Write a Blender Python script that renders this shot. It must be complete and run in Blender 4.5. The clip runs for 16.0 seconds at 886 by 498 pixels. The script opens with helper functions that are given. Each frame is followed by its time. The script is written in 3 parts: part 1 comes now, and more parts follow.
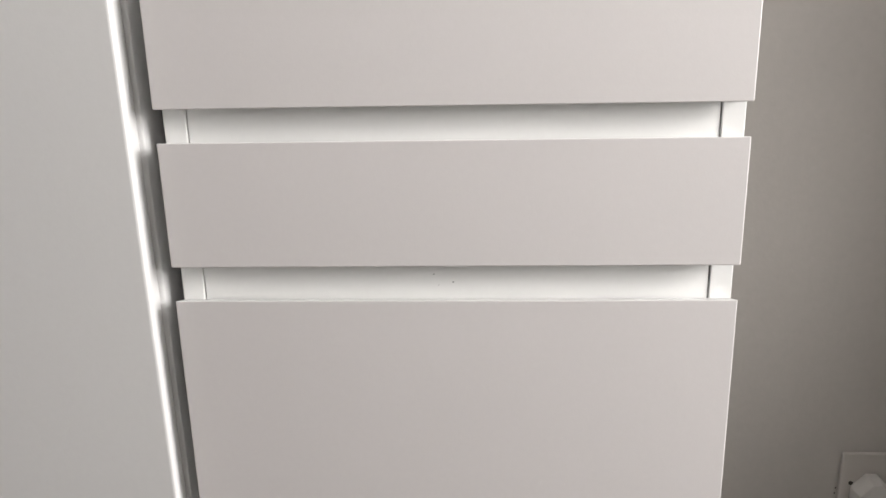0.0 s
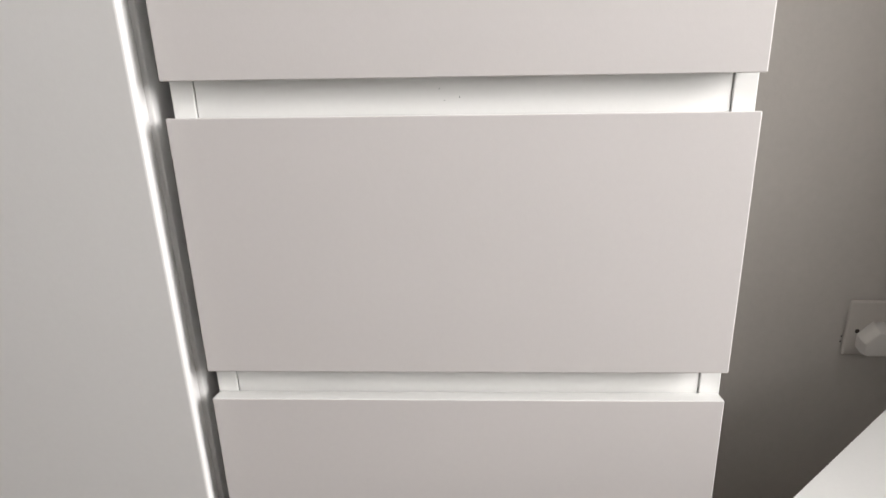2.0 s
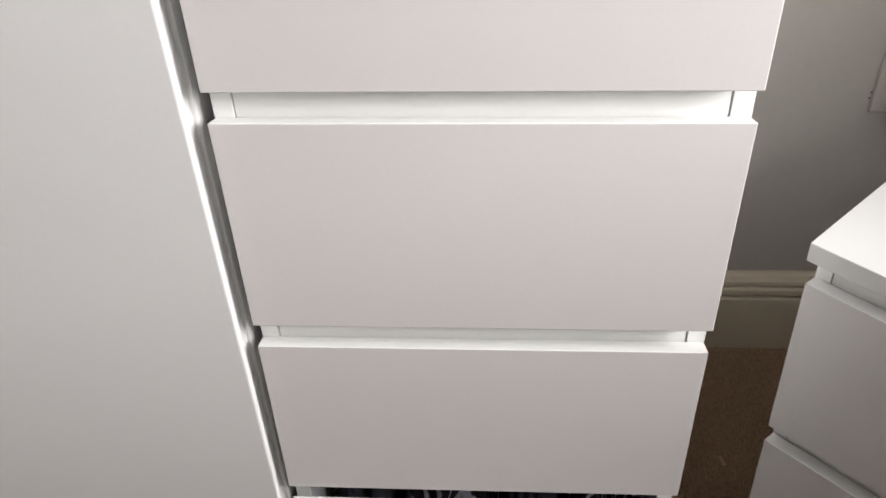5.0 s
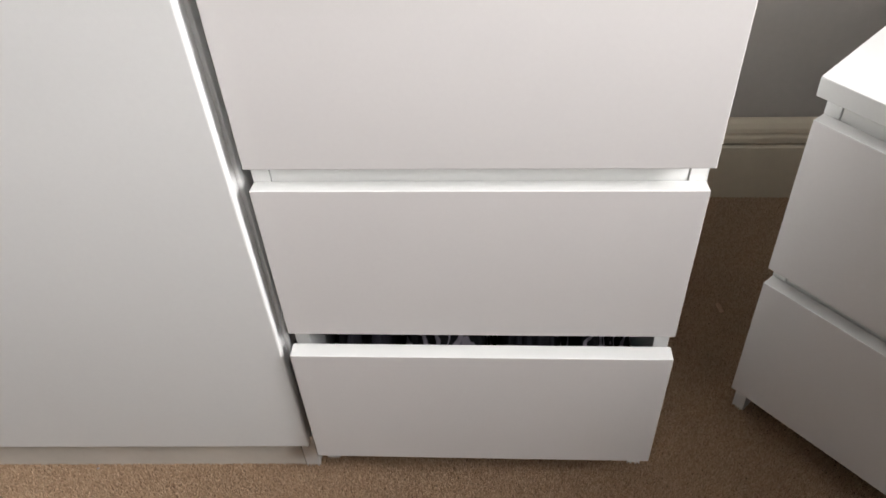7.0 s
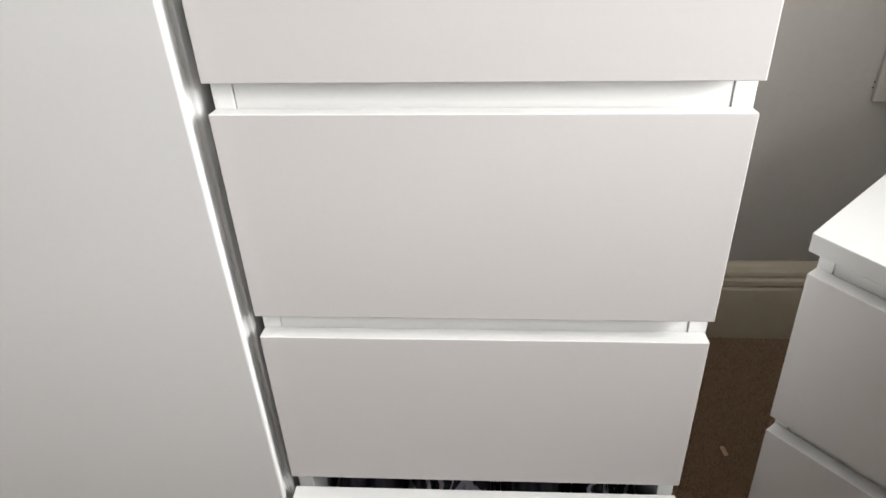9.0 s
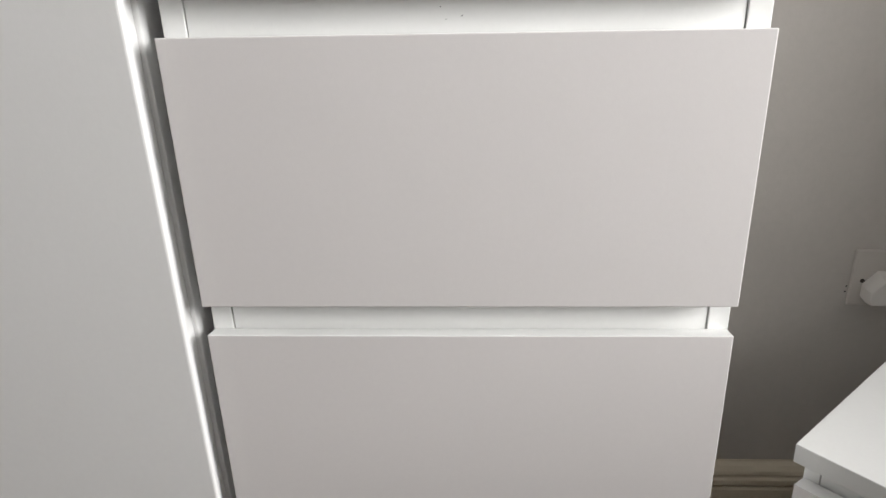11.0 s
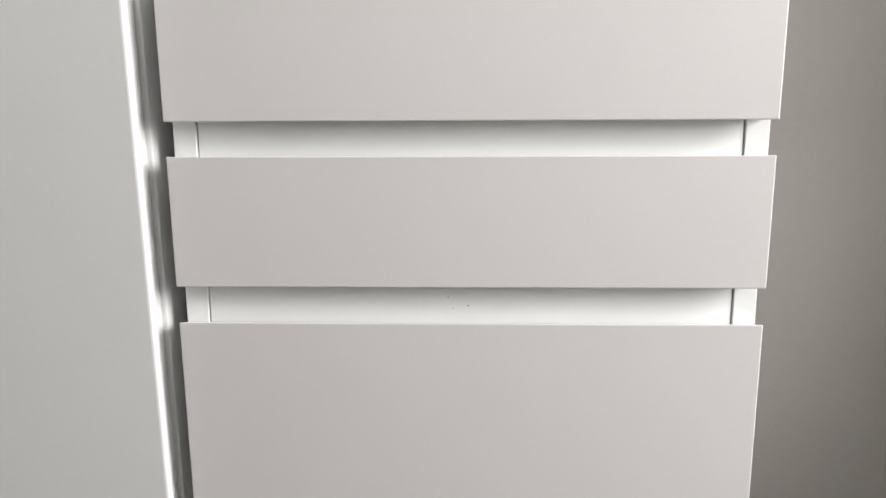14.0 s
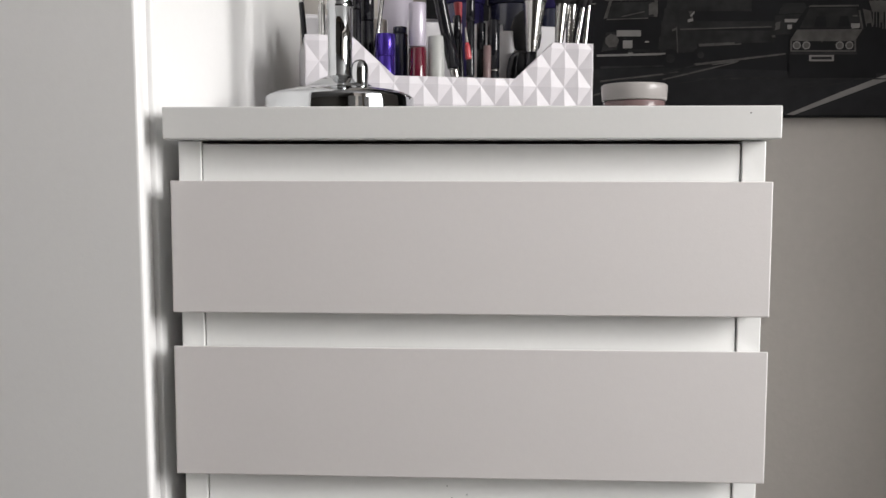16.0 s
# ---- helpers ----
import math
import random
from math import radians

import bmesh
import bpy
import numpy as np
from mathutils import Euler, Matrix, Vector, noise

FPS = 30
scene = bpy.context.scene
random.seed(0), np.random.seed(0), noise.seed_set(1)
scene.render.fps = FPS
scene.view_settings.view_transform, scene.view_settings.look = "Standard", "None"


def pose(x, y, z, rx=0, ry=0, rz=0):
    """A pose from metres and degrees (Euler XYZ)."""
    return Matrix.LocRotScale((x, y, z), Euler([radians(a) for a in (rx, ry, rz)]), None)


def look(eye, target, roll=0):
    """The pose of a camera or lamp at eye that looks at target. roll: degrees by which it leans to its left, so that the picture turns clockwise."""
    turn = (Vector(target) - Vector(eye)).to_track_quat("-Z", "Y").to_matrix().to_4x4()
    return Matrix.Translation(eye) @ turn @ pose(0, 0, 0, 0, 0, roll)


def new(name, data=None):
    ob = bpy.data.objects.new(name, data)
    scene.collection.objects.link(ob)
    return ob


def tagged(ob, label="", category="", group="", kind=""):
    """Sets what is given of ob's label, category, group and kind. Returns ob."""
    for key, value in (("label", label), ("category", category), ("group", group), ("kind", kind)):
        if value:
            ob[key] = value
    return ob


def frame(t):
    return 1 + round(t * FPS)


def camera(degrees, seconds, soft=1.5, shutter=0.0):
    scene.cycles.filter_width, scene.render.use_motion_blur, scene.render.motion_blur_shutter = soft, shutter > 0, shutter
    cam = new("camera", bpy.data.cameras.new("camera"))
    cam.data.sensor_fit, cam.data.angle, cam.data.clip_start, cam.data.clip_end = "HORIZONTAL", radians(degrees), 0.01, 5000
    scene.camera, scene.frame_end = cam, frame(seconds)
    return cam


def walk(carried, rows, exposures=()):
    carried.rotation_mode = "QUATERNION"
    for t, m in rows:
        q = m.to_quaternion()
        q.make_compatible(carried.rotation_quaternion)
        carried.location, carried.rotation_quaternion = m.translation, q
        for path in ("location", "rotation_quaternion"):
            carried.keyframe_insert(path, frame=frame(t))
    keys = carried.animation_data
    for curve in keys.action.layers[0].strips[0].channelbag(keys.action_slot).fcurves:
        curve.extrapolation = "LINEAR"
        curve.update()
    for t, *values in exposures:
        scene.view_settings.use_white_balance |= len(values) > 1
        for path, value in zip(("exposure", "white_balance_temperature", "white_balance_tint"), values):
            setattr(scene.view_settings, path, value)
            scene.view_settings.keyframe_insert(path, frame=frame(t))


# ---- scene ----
cam = camera(53.5, 16.0, soft=1.5)
# seconds, x, y, z, yaw, pitch, lean
ROWS = [
    (0.0, 0.0265, -0.5704, 1.1784, 3.19, -17.62, -1.29),
    (0.5, 0.0245, -0.5675, 1.1660, 3.22, -19.50, -1.31),
    (1.0, 0.0235, -0.5639, 1.1529, 3.26, -21.41, -1.42),
    (1.5, 0.0222, -0.5612, 1.1404, 3.34, -23.33, -1.48),
    (2.0, 0.0219, -0.5565, 1.1261, 3.56, -25.32, -1.77),
    (2.5, 0.0226, -0.5538, 1.1163, 3.68, -27.21, -1.98),
    (3.0, 0.0203, -0.5533, 1.1063, 3.63, -29.05, -1.68),
    (3.5, 0.0176, -0.5509, 1.0886, 3.75, -31.11, -1.90),
    (4.0, 0.0169, -0.5468, 1.0754, 4.23, -33.77, -2.29),
    (4.5, 0.0170, -0.5463, 1.0631, 4.52, -36.00, -2.46),
    (5.0, 0.0147, -0.5451, 1.0512, 4.49, -38.19, -2.36),
    (5.5, 0.0144, -0.5442, 1.0396, 4.64, -40.73, -2.54),
    (6.0, 0.0150, -0.5435, 1.0297, 4.81, -43.48, -2.91),
    (6.5, 0.0161, -0.5431, 1.0229, 4.96, -45.76, -3.30),
    (7.0, 0.0170, -0.5431, 1.0205, 5.07, -46.86, -3.55),
    (7.5, 0.0172, -0.5438, 1.0239, 5.09, -46.10, -3.50),
    (8.0, 0.0166, -0.5452, 1.0322, 5.07, -43.69, -3.17),
    (8.5, 0.0163, -0.5458, 1.0414, 4.99, -41.23, -2.87),
    (9.0, 0.0165, -0.5452, 1.0514, 4.81, -38.79, -2.62),
    (9.5, 0.0168, -0.5444, 1.0617, 4.55, -36.28, -2.40),
    (10.0, 0.0172, -0.5445, 1.0721, 4.22, -33.56, -2.20),
    (10.5, 0.0173, -0.5465, 1.0820, 3.82, -30.52, -1.99),
    (11.0, 0.0173, -0.5497, 1.0915, 3.40, -27.29, -1.77),
    (11.5, 0.0178, -0.5506, 1.0975, 3.22, -24.84, -1.50),
    (12.0, 0.0160, -0.5528, 1.1057, 3.14, -22.65, -1.32),
    (12.5, 0.0176, -0.5541, 1.1124, 3.20, -20.55, -1.27),
    (13.0, 0.0164, -0.5558, 1.1212, 3.16, -18.23, -1.06),
    (13.5, 0.0070, -0.5587, 1.1328, 2.25, -15.74, -0.81),
    (14.0, 0.0056, -0.5610, 1.1444, 2.21, -13.39, -0.44),
    (14.5, 0.0086, -0.5644, 1.1507, 2.37, -10.72, -0.25),
    (15.0, 0.0089, -0.5653, 1.1622, 2.66, -8.90, -0.44),
    (15.5, 0.0144, -0.5673, 1.1738, 3.03, -6.92, -0.23),
    (16.0, 0.0116, -0.5712, 1.1836, 2.71, -4.60, 0.10),
]


def eye_pose(x, y, z, yaw, pitch, lean):
    a, b = radians(yaw), radians(pitch)
    way = Vector((-math.sin(a) * math.cos(b), math.cos(a) * math.cos(b), math.sin(b)))
    eye = Vector((x, y, z))
    return look(eye, eye + way, lean)


# seconds, stops, kelvin, tint: the phone's own brightness and white balance
EXPOSURES = [(0.0, -0.22, 6610, 9), (2.0, -0.05, 6610, 9), (4.0, 0.22, 6560, 9), (5.0, 0.36, 6510, 9), (7.5, 0.62, 6460, 7.5), (8.0, 0.56, 6460, 6.5),
             (10.5, 0.14, 6460, 7), (11.0, -0.06, 6460, 7), (12.5, 0.02, 6460, 7), (13.0, -0.07, 6460, 7), (14.5, -0.17, 6460, 7), (15.0, -0.36, 6460, 7),
             (15.5, -0.42, 6460, 7), (16.0, -0.48, 6510, 8.5)]
walk(cam, [(t, eye_pose(*r)) for t, *r in ROWS], EXPOSURES)

# ---------------------------------------------------------------- light
world = bpy.data.worlds.new("sky")
scene.world = world
world.use_nodes = True
wn = world.node_tree
sky = wn.nodes.new("ShaderNodeTexSky")
sky.sky_type = "NISHITA"
sky.sun_disc = False
sky.sun_elevation, sky.sun_rotation = radians(40), radians(329)
wn.links.new(sky.outputs[0], wn.nodes["Background"].inputs[0])
wn.nodes["Background"].inputs[1].default_value = 0.08

sun_data = bpy.data.lights.new("sun", "SUN")
sun_data.energy, sun_data.angle, sun_data.color = 0.8, radians(15), (1.0, 0.95, 0.88)
sun = new("sun", sun_data)
sun.matrix_world = look((-3, 5, 4.9), (0, 0, 0))

# daylight in the window's opening, right of the chest; its deep recess is added
BAY_Y0, BAY_Y1, WIN_X, BLOCK_TOP = -1.7, -0.13, 1.60, 1.02
WIN_Y0, WIN_Y1, WIN_Z0, WIN_Z1 = -1.36, -0.24, 1.14, 2.40
day = bpy.data.lights.new("window_daylight", "AREA")
day.shape, day.size, day.size_y = "RECTANGLE", WIN_Z1 - WIN_Z0 - 0.1, WIN_Y1 - WIN_Y0 - 0.1
day.energy, day.color = 106, (1.0, 0.97, 0.96)
day_ob = new("window_daylight", day)
day_ob.matrix_world = look((WIN_X + 0.10, (WIN_Y0 + WIN_Y1) / 2, (WIN_Z0 + WIN_Z1) / 2), (0, (WIN_Y0 + WIN_Y1) / 2, (WIN_Z0 + WIN_Z1) / 2))


# ---------------------------------------------------------------- materials
def material(name, color, rough=0.5, metal=0.0, grain=0.0, grain_scale=40.0, stain=0.0, stain_scale=3.0,
             bump=0.0, bump_scale=200.0, coat=0.0, spec=0.5, transmission=0.0, ior=1.5, rough_var=0.0, stretch=(1, 1, 1)):
    m = bpy.data.materials.new(name)
    m.use_nodes = True
    nt = m.node_tree
    n, ln = nt.nodes, nt.links
    b = n["Principled BSDF"]
    b.inputs["Roughness"].default_value = rough
    b.inputs["Metallic"].default_value = metal
    b.inputs["IOR"].default_value = ior
    b.inputs["Specular IOR Level"].default_value = spec
    b.inputs["Coat Weight"].default_value = coat
    b.inputs["Transmission Weight"].default_value = transmission
    b.inputs["Base Color"].default_value = (*color, 1)
    tc = n.new("ShaderNodeTexCoord")
    mp = n.new("ShaderNodeMapping")
    mp.inputs["Scale"].default_value = stretch
    ln.new(tc.outputs["Object"], mp.inputs[0])
    if grain or stain:
        def layer(prev, amount, scale, detail):
            t = n.new("ShaderNodeTexNoise")
            t.inputs["Scale"].default_value = scale
            t.inputs["Detail"].default_value = detail
            ln.new(mp.outputs[0], t.inputs["Vector"])
            r = n.new("ShaderNodeMapRange")
            r.inputs["From Min"].default_value, r.inputs["From Max"].default_value = 0.25, 0.75
            r.inputs["To Min"].default_value, r.inputs["To Max"].default_value = 1 - amount, 1 + amount * 0.6
            ln.new(t.outputs[0], r.inputs[0])
            mx = n.new("ShaderNodeVectorMath")
            mx.operation = "SCALE"
            if prev is None:
                mx.inputs[0].default_value = color
            else:
                ln.new(prev, mx.inputs[0])
            ln.new(r.outputs[0], mx.inputs["Scale"])
            return mx.outputs[0]
        out = layer(None, stain, stain_scale, 3.0) if stain else None
        out = layer(out, grain, grain_scale, 5.0) if grain else out
        ln.new(out, b.inputs["Base Color"])
    if rough_var:
        t = n.new("ShaderNodeTexNoise")
        t.inputs["Scale"].default_value, t.inputs["Detail"].default_value = 9.0, 6.0
        ln.new(mp.outputs[0], t.inputs["Vector"])
        r = n.new("ShaderNodeMapRange")
        r.inputs["To Min"].default_value, r.inputs["To Max"].default_value = rough - rough_var, rough + rough_var
        ln.new(t.outputs[0], r.inputs[0])
        ln.new(r.outputs[0], b.inputs["Roughness"])
    if bump:
        t = n.new("ShaderNodeTexNoise")
        t.inputs["Scale"].default_value, t.inputs["Detail"].default_value = bump_scale, 4.0
        ln.new(mp.outputs[0], t.inputs["Vector"])
        bp = n.new("ShaderNodeBump")
        bp.inputs["Strength"].default_value, bp.inputs["Distance"].default_value = bump, 0.001
        ln.new(t.outputs[0], bp.inputs["Height"])
        ln.new(bp.outputs[0], b.inputs["Normal"])
    return m


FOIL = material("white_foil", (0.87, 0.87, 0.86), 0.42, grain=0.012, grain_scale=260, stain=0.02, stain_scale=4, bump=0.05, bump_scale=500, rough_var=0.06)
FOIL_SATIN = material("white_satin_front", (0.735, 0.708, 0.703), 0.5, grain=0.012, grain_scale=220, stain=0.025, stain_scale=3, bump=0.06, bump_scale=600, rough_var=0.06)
WARDROBE = material("wardrobe_white", (0.765, 0.762, 0.758), 0.5, grain=0.012, grain_scale=200, stain=0.02, stain_scale=2.5, bump=0.06, bump_scale=500)
PLINTH = material("plinth_offwhite", (0.66, 0.63, 0.58), 0.5, grain=0.04, grain_scale=80, stain=0.06, stain_scale=8)
BOX_WHITE = material("drawer_box_white", (0.74, 0.74, 0.73), 0.55, grain=0.02, grain_scale=120)
BACKING = material("hardboard", (0.55, 0.53, 0.5), 0.7, grain=0.04, grain_scale=160)
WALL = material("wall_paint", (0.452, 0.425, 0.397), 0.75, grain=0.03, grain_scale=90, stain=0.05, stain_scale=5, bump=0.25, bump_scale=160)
# unseen walls and ceiling, darkened so little light bounces; walls warmed for carpet bounce
DUSK = material("dimmed_far_wall", (0.106, 0.098, 0.088), 0.85, grain=0.03, grain_scale=60, stain=0.05, stain_scale=2, bump=0.2, bump_scale=150)
ROOM = material("dimmed_room_wall", (0.235, 0.215, 0.195), 0.8, grain=0.02, grain_scale=60, stain=0.03, stain_scale=2, bump=0.2, bump_scale=150)
CEIL = material("dimmed_ceiling", (0.36, 0.36, 0.36), 0.85, grain=0.02, stain=0.02, bump=0.2, bump_scale=120)
SKIRT = material("cream_gloss", (0.66, 0.585, 0.46), 0.3, grain=0.03, grain_scale=60, stain=0.06, stain_scale=7, bump=0.08, bump_scale=120, coat=0.2)
# floor colour kept far below the tufts' so the unseen floor bounces less light
CARPET = material("dimmed_carpet", (0.122, 0.084, 0.055), 0.95, grain=0.25, grain_scale=420, stain=0.12, stain_scale=9, bump=0.8, bump_scale=500)
SOCKET = material("socket_plastic", (0.465, 0.435, 0.405), 0.5, grain=0.015, grain_scale=100, stain=0.03, stain_scale=20)
PLUG = material("plug_plastic", (0.58, 0.555, 0.53), 0.42, grain=0.015, grain_scale=150)
DARK = material("dark_hole", (0.02, 0.02, 0.02), 0.6)
SCREW = material("screw_brass_dull", (0.06, 0.05, 0.045), 0.45, metal=0.6)
CHROME = material("chrome", (0.48, 0.49, 0.50), 0.05, metal=1.0)
STEEL = material("brushed_steel", (0.56, 0.55, 0.535), 0.2, metal=1.0)
FACET = material("white_facet_plastic", (0.60, 0.575, 0.605), 0.42, grain=0.015, grain_scale=90, coat=0.06)
ORGAN = material("white_plastic", (0.66, 0.645, 0.665), 0.35, grain=0.015, grain_scale=90)
BLACK = material("black_gloss", (0.008, 0.008, 0.011), 0.1, spec=0.35, coat=0.1, grain=0.2, grain_scale=80)
BRISTLE = material("bristle_black", (0.012, 0.011, 0.012), 0.8, grain=0.3, grain_scale=600)
NAVY = material("navy_plastic", (0.02, 0.022, 0.045), 0.2, coat=0.4, grain=0.1)
PURPLE = material("purple_metal", (0.055, 0.028, 0.27), 0.2, metal=0.7, grain=0.05)
VIOLET = material("violet_plastic", (0.022, 0.017, 0.075), 0.25, coat=0.3, grain=0.1)
LAVENDER = material("lavender_plastic", (0.42, 0.39, 0.45), 0.3, grain=0.03)
LILAC = material("lilac_metal", (0.52, 0.48, 0.56), 0.38, metal=0.3, grain=0.03)
CRIMSON = material("crimson_gloss", (0.095, 0.004, 0.016), 0.12, coat=0.6, grain=0.08)
RED = material("red_plastic", (0.45, 0.06, 0.07), 0.3, grain=0.06)
FROST = material("frosted_bottle", (0.55, 0.56, 0.54), 0.4, transmission=0.3, grain=0.03)
BEIGE = material("beige_case", (0.36, 0.32, 0.29), 0.35, grain=0.05)
VIAL = material("brown_pink_glass", (0.24, 0.16, 0.16), 0.25, transmission=0.3, grain=0.03)
CREAM = material("white_lid", (0.37, 0.35, 0.34), 0.3, grain=0.02)
PRINT_BLACK = material("print_black", (0.0088, 0.0088, 0.0102), 0.7, spec=0.12, grain=0.35, grain_scale=30, stain=0.4, stain_scale=8, bump=0.15, bump_scale=900)
PRINT_ROAD = material("print_asphalt", (0.0155, 0.0155, 0.0172), 0.7, spec=0.12, grain=0.25, grain_scale=60, stain=0.35, stain_scale=7, bump=0.15, bump_scale=900)
PRINT_DARK = material("print_dark_grey", (0.0200, 0.0198, 0.0202), 0.7, spec=0.12, grain=0.5, grain_scale=70, stain=0.6, stain_scale=14)
PRINT_MID = material("print_mid_grey", (0.0720, 0.0680, 0.0650), 0.7, spec=0.12, grain=0.4, grain_scale=80, stain=0.5, stain_scale=14)
PRINT_LIGHT = material("print_light_grey", (0.1800, 0.1720, 0.1650), 0.7, spec=0.12, grain=0.15, grain_scale=60, stain=0.15, stain_scale=20)
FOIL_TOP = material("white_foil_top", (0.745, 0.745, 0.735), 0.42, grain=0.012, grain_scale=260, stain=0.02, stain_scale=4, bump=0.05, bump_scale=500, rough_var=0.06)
DENIM = material("dark_cloth", (0.055, 0.052, 0.072), 0.9, grain=0.4, grain_scale=90, stain=0.4, stain_scale=20, bump=0.6, bump_scale=500)
CARDB = material("wood_chip", (0.45, 0.30, 0.20), 0.8, grain=0.1)
FRAME_W = material("window_white", (0.8, 0.8, 0.79), 0.4, grain=0.01, stain=0.02)

PATTERN = material("patterned_cloth", (0.10, 0.09, 0.12), 0.9, grain=0.5, grain_scale=70, stain=0.9, stain_scale=45, bump=0.6, bump_scale=400)
# black cloth with a printed pattern of pale lilac strokes
_n, _l = PATTERN.node_tree.nodes, PATTERN.node_tree.links
_w = _n.new("ShaderNodeTexWave")
_w.inputs["Scale"].default_value, _w.inputs["Distortion"].default_value, _w.inputs["Detail Scale"].default_value = 16, 14, 1.2
_r = _n.new("ShaderNodeValToRGB")
_r.color_ramp.elements[0].position, _r.color_ramp.elements[0].color = 0.74, (0.012, 0.011, 0.016, 1)
_r.color_ramp.elements[1].position, _r.color_ramp.elements[1].color = 0.90, (0.42, 0.38, 0.46, 1)
_t = _n.new("ShaderNodeTexCoord")
_l.new(_t.outputs["Object"], _w.inputs["Vector"])
_l.new(_w.outputs["Fac"], _r.inputs[0])
_l.new(_r.outputs[0], _n["Principled BSDF"].inputs["Base Color"])
# carpet tufts: each tuft takes a tone of its own
PILE = bpy.data.materials.new("carpet_pile")
PILE.use_nodes = True
_n, _l = PILE.node_tree.nodes, PILE.node_tree.links
_g = _n.new("ShaderNodeNewGeometry")
_r = _n.new("ShaderNodeValToRGB")
_r.color_ramp.elements[0].color, _r.color_ramp.elements[1].color = (0.39, 0.265, 0.165, 1), (0.60, 0.44, 0.305, 1)
_e = _r.color_ramp.elements.new(0.55)
_e.color = (0.49, 0.345, 0.225, 1)
_l.new(_g.outputs["Random Per Island"], _r.inputs[0])
_l.new(_r.outputs[0], _n["Principled BSDF"].inputs["Base Color"])
_n["Principled BSDF"].inputs["Roughness"].default_value = 0.95


# ---------------------------------------------------------------- mesh helpers
def part(name, bm, mat, parent=None, label="", smooth=False):
    me = bpy.data.meshes.new(name)
    bm.normal_update()
    bm.to_mesh(me)
    bm.free()
    me.materials.append(mat)
    if smooth:
        for p in me.polygons:
            p.use_smooth = True
    ob = new(name, me)
    if parent is not None:
        ob.parent = parent
    if label:
        ob["label"] = label
    return ob


def round_sides(ob):
    """Shade the turned sides smooth and leave the flat ends flat."""
    for p in ob.data.polygons:
        p.use_smooth = abs(p.normal.z) < 0.97
    return ob


def thing(name, label, category, m=None, group="", kind=""):
    ob = new(name)
    ob.empty_display_size = 0.05
    if m is not None:
        ob.matrix_basis = m
    return tagged(ob, label, category, group, kind)


def box(x0, x1, y0, y1, z0, z1, bev=0.0, seg=2, bm=None):
    out = bm or bmesh.new()
    v = bmesh.ops.create_cube(out, size=1.0)["verts"]
    bmesh.ops.scale(out, vec=(x1 - x0, y1 - y0, z1 - z0), verts=v)
    bmesh.ops.translate(out, vec=((x0 + x1) / 2, (y0 + y1) / 2, (z0 + z1) / 2), verts=v)
    if bev:
        es = list({e for q in v for e in q.link_edges})
        bmesh.ops.bevel(out, geom=es, offset=bev, segments=seg, profile=0.5, affect="EDGES")
    return out


def lathe(profile, steps=40, bm=None, at=(0, 0, 0)):
    """A turned body from (radius, height) pairs, bottom to top."""
    out = bm or bmesh.new()
    rings = []
    for r, z in profile:
        if r < 1e-6:
            rings.append([out.verts.new((at[0], at[1], at[2] + z))])
        else:
            rings.append([out.verts.new((at[0] + r * math.cos(2 * math.pi * k / steps), at[1] + r * math.sin(2 * math.pi * k / steps), at[2] + z)) for k in range(steps)])
    for a, b in zip(rings, rings[1:]):
        for k in range(steps):
            j = (k + 1) % steps
            if len(a) == 1 and len(b) > 1:
                out.faces.new((a[0], b[j], b[k]))
            elif len(b) == 1 and len(a) > 1:
                out.faces.new((a[k], a[j], b[0]))
            elif len(a) > 1:
                out.faces.new((a[k], a[j], b[j], b[k]))
    for ring, flip in ((rings[0], True), (rings[-1], False)):
        if len(ring) > 1:
            out.faces.new(list(reversed(ring)) if flip else ring)
    return out


def extrude_outline(pts, depth, axis="y", bm=None, start=0.0):
    """A flat outline (two coordinates) pulled along an axis."""
    out = bm or bmesh.new()
    def put(a, b, c):
        return {"x": (c, a, b), "y": (a, c, b), "z": (a, b, c)}[axis]
    lo = [out.verts.new(put(a, b, start)) for a, b in pts]
    hi = [out.verts.new(put(a, b, start + depth)) for a, b in pts]
    k = len(pts)
    out.faces.new(lo)
    out.faces.new(list(reversed(hi)))
    for i in range(k):
        out.faces.new((lo[i], hi[i], hi[(i + 1) % k], lo[(i + 1) % k]))
    bmesh.ops.recalc_face_normals(out, faces=out.faces[:])
    return out


# ---------------------------------------------------------------- the room
X0, X1, Y0, Y1, H = -2.3, 0.98, -2.9, 0.523, 2.45
FLOOR = 0.022
SHELL = 0.24


def structure(name, bm, mat, label, category):
    return tagged(part(name, bm, mat), label, category, kind="structure")


XE = WIN_X + 0.2
structure("floor", box(X0 - SHELL, XE, Y0 - SHELL, Y1 + SHELL, -0.1, FLOOR), CARPET, "brown short pile fitted carpet floor", "floor")
structure("ceiling", box(X0 - SHELL, XE, Y0 - SHELL, Y1 + SHELL, H, H + 0.1), CEIL, "unseen ceiling, coloured grey to cut bounced light", "ceiling")
structure("wall_north", box(X0, X1, Y1, Y1 + SHELL, FLOOR, H), WALL, "off-white painted plaster wall behind the chest", "wall")
structure("wall_south", box(X0, X1, Y0 - SHELL, Y0, FLOOR, H), DUSK, "unseen far wall, coloured dark to cut bounced light", "wall")
structure("wall_west", box(X0 - SHELL, X0, Y0 - SHELL, Y1 + SHELL, FLOOR, H), ROOM, "unseen closing wall, coloured dark to cut bounced light", "wall")
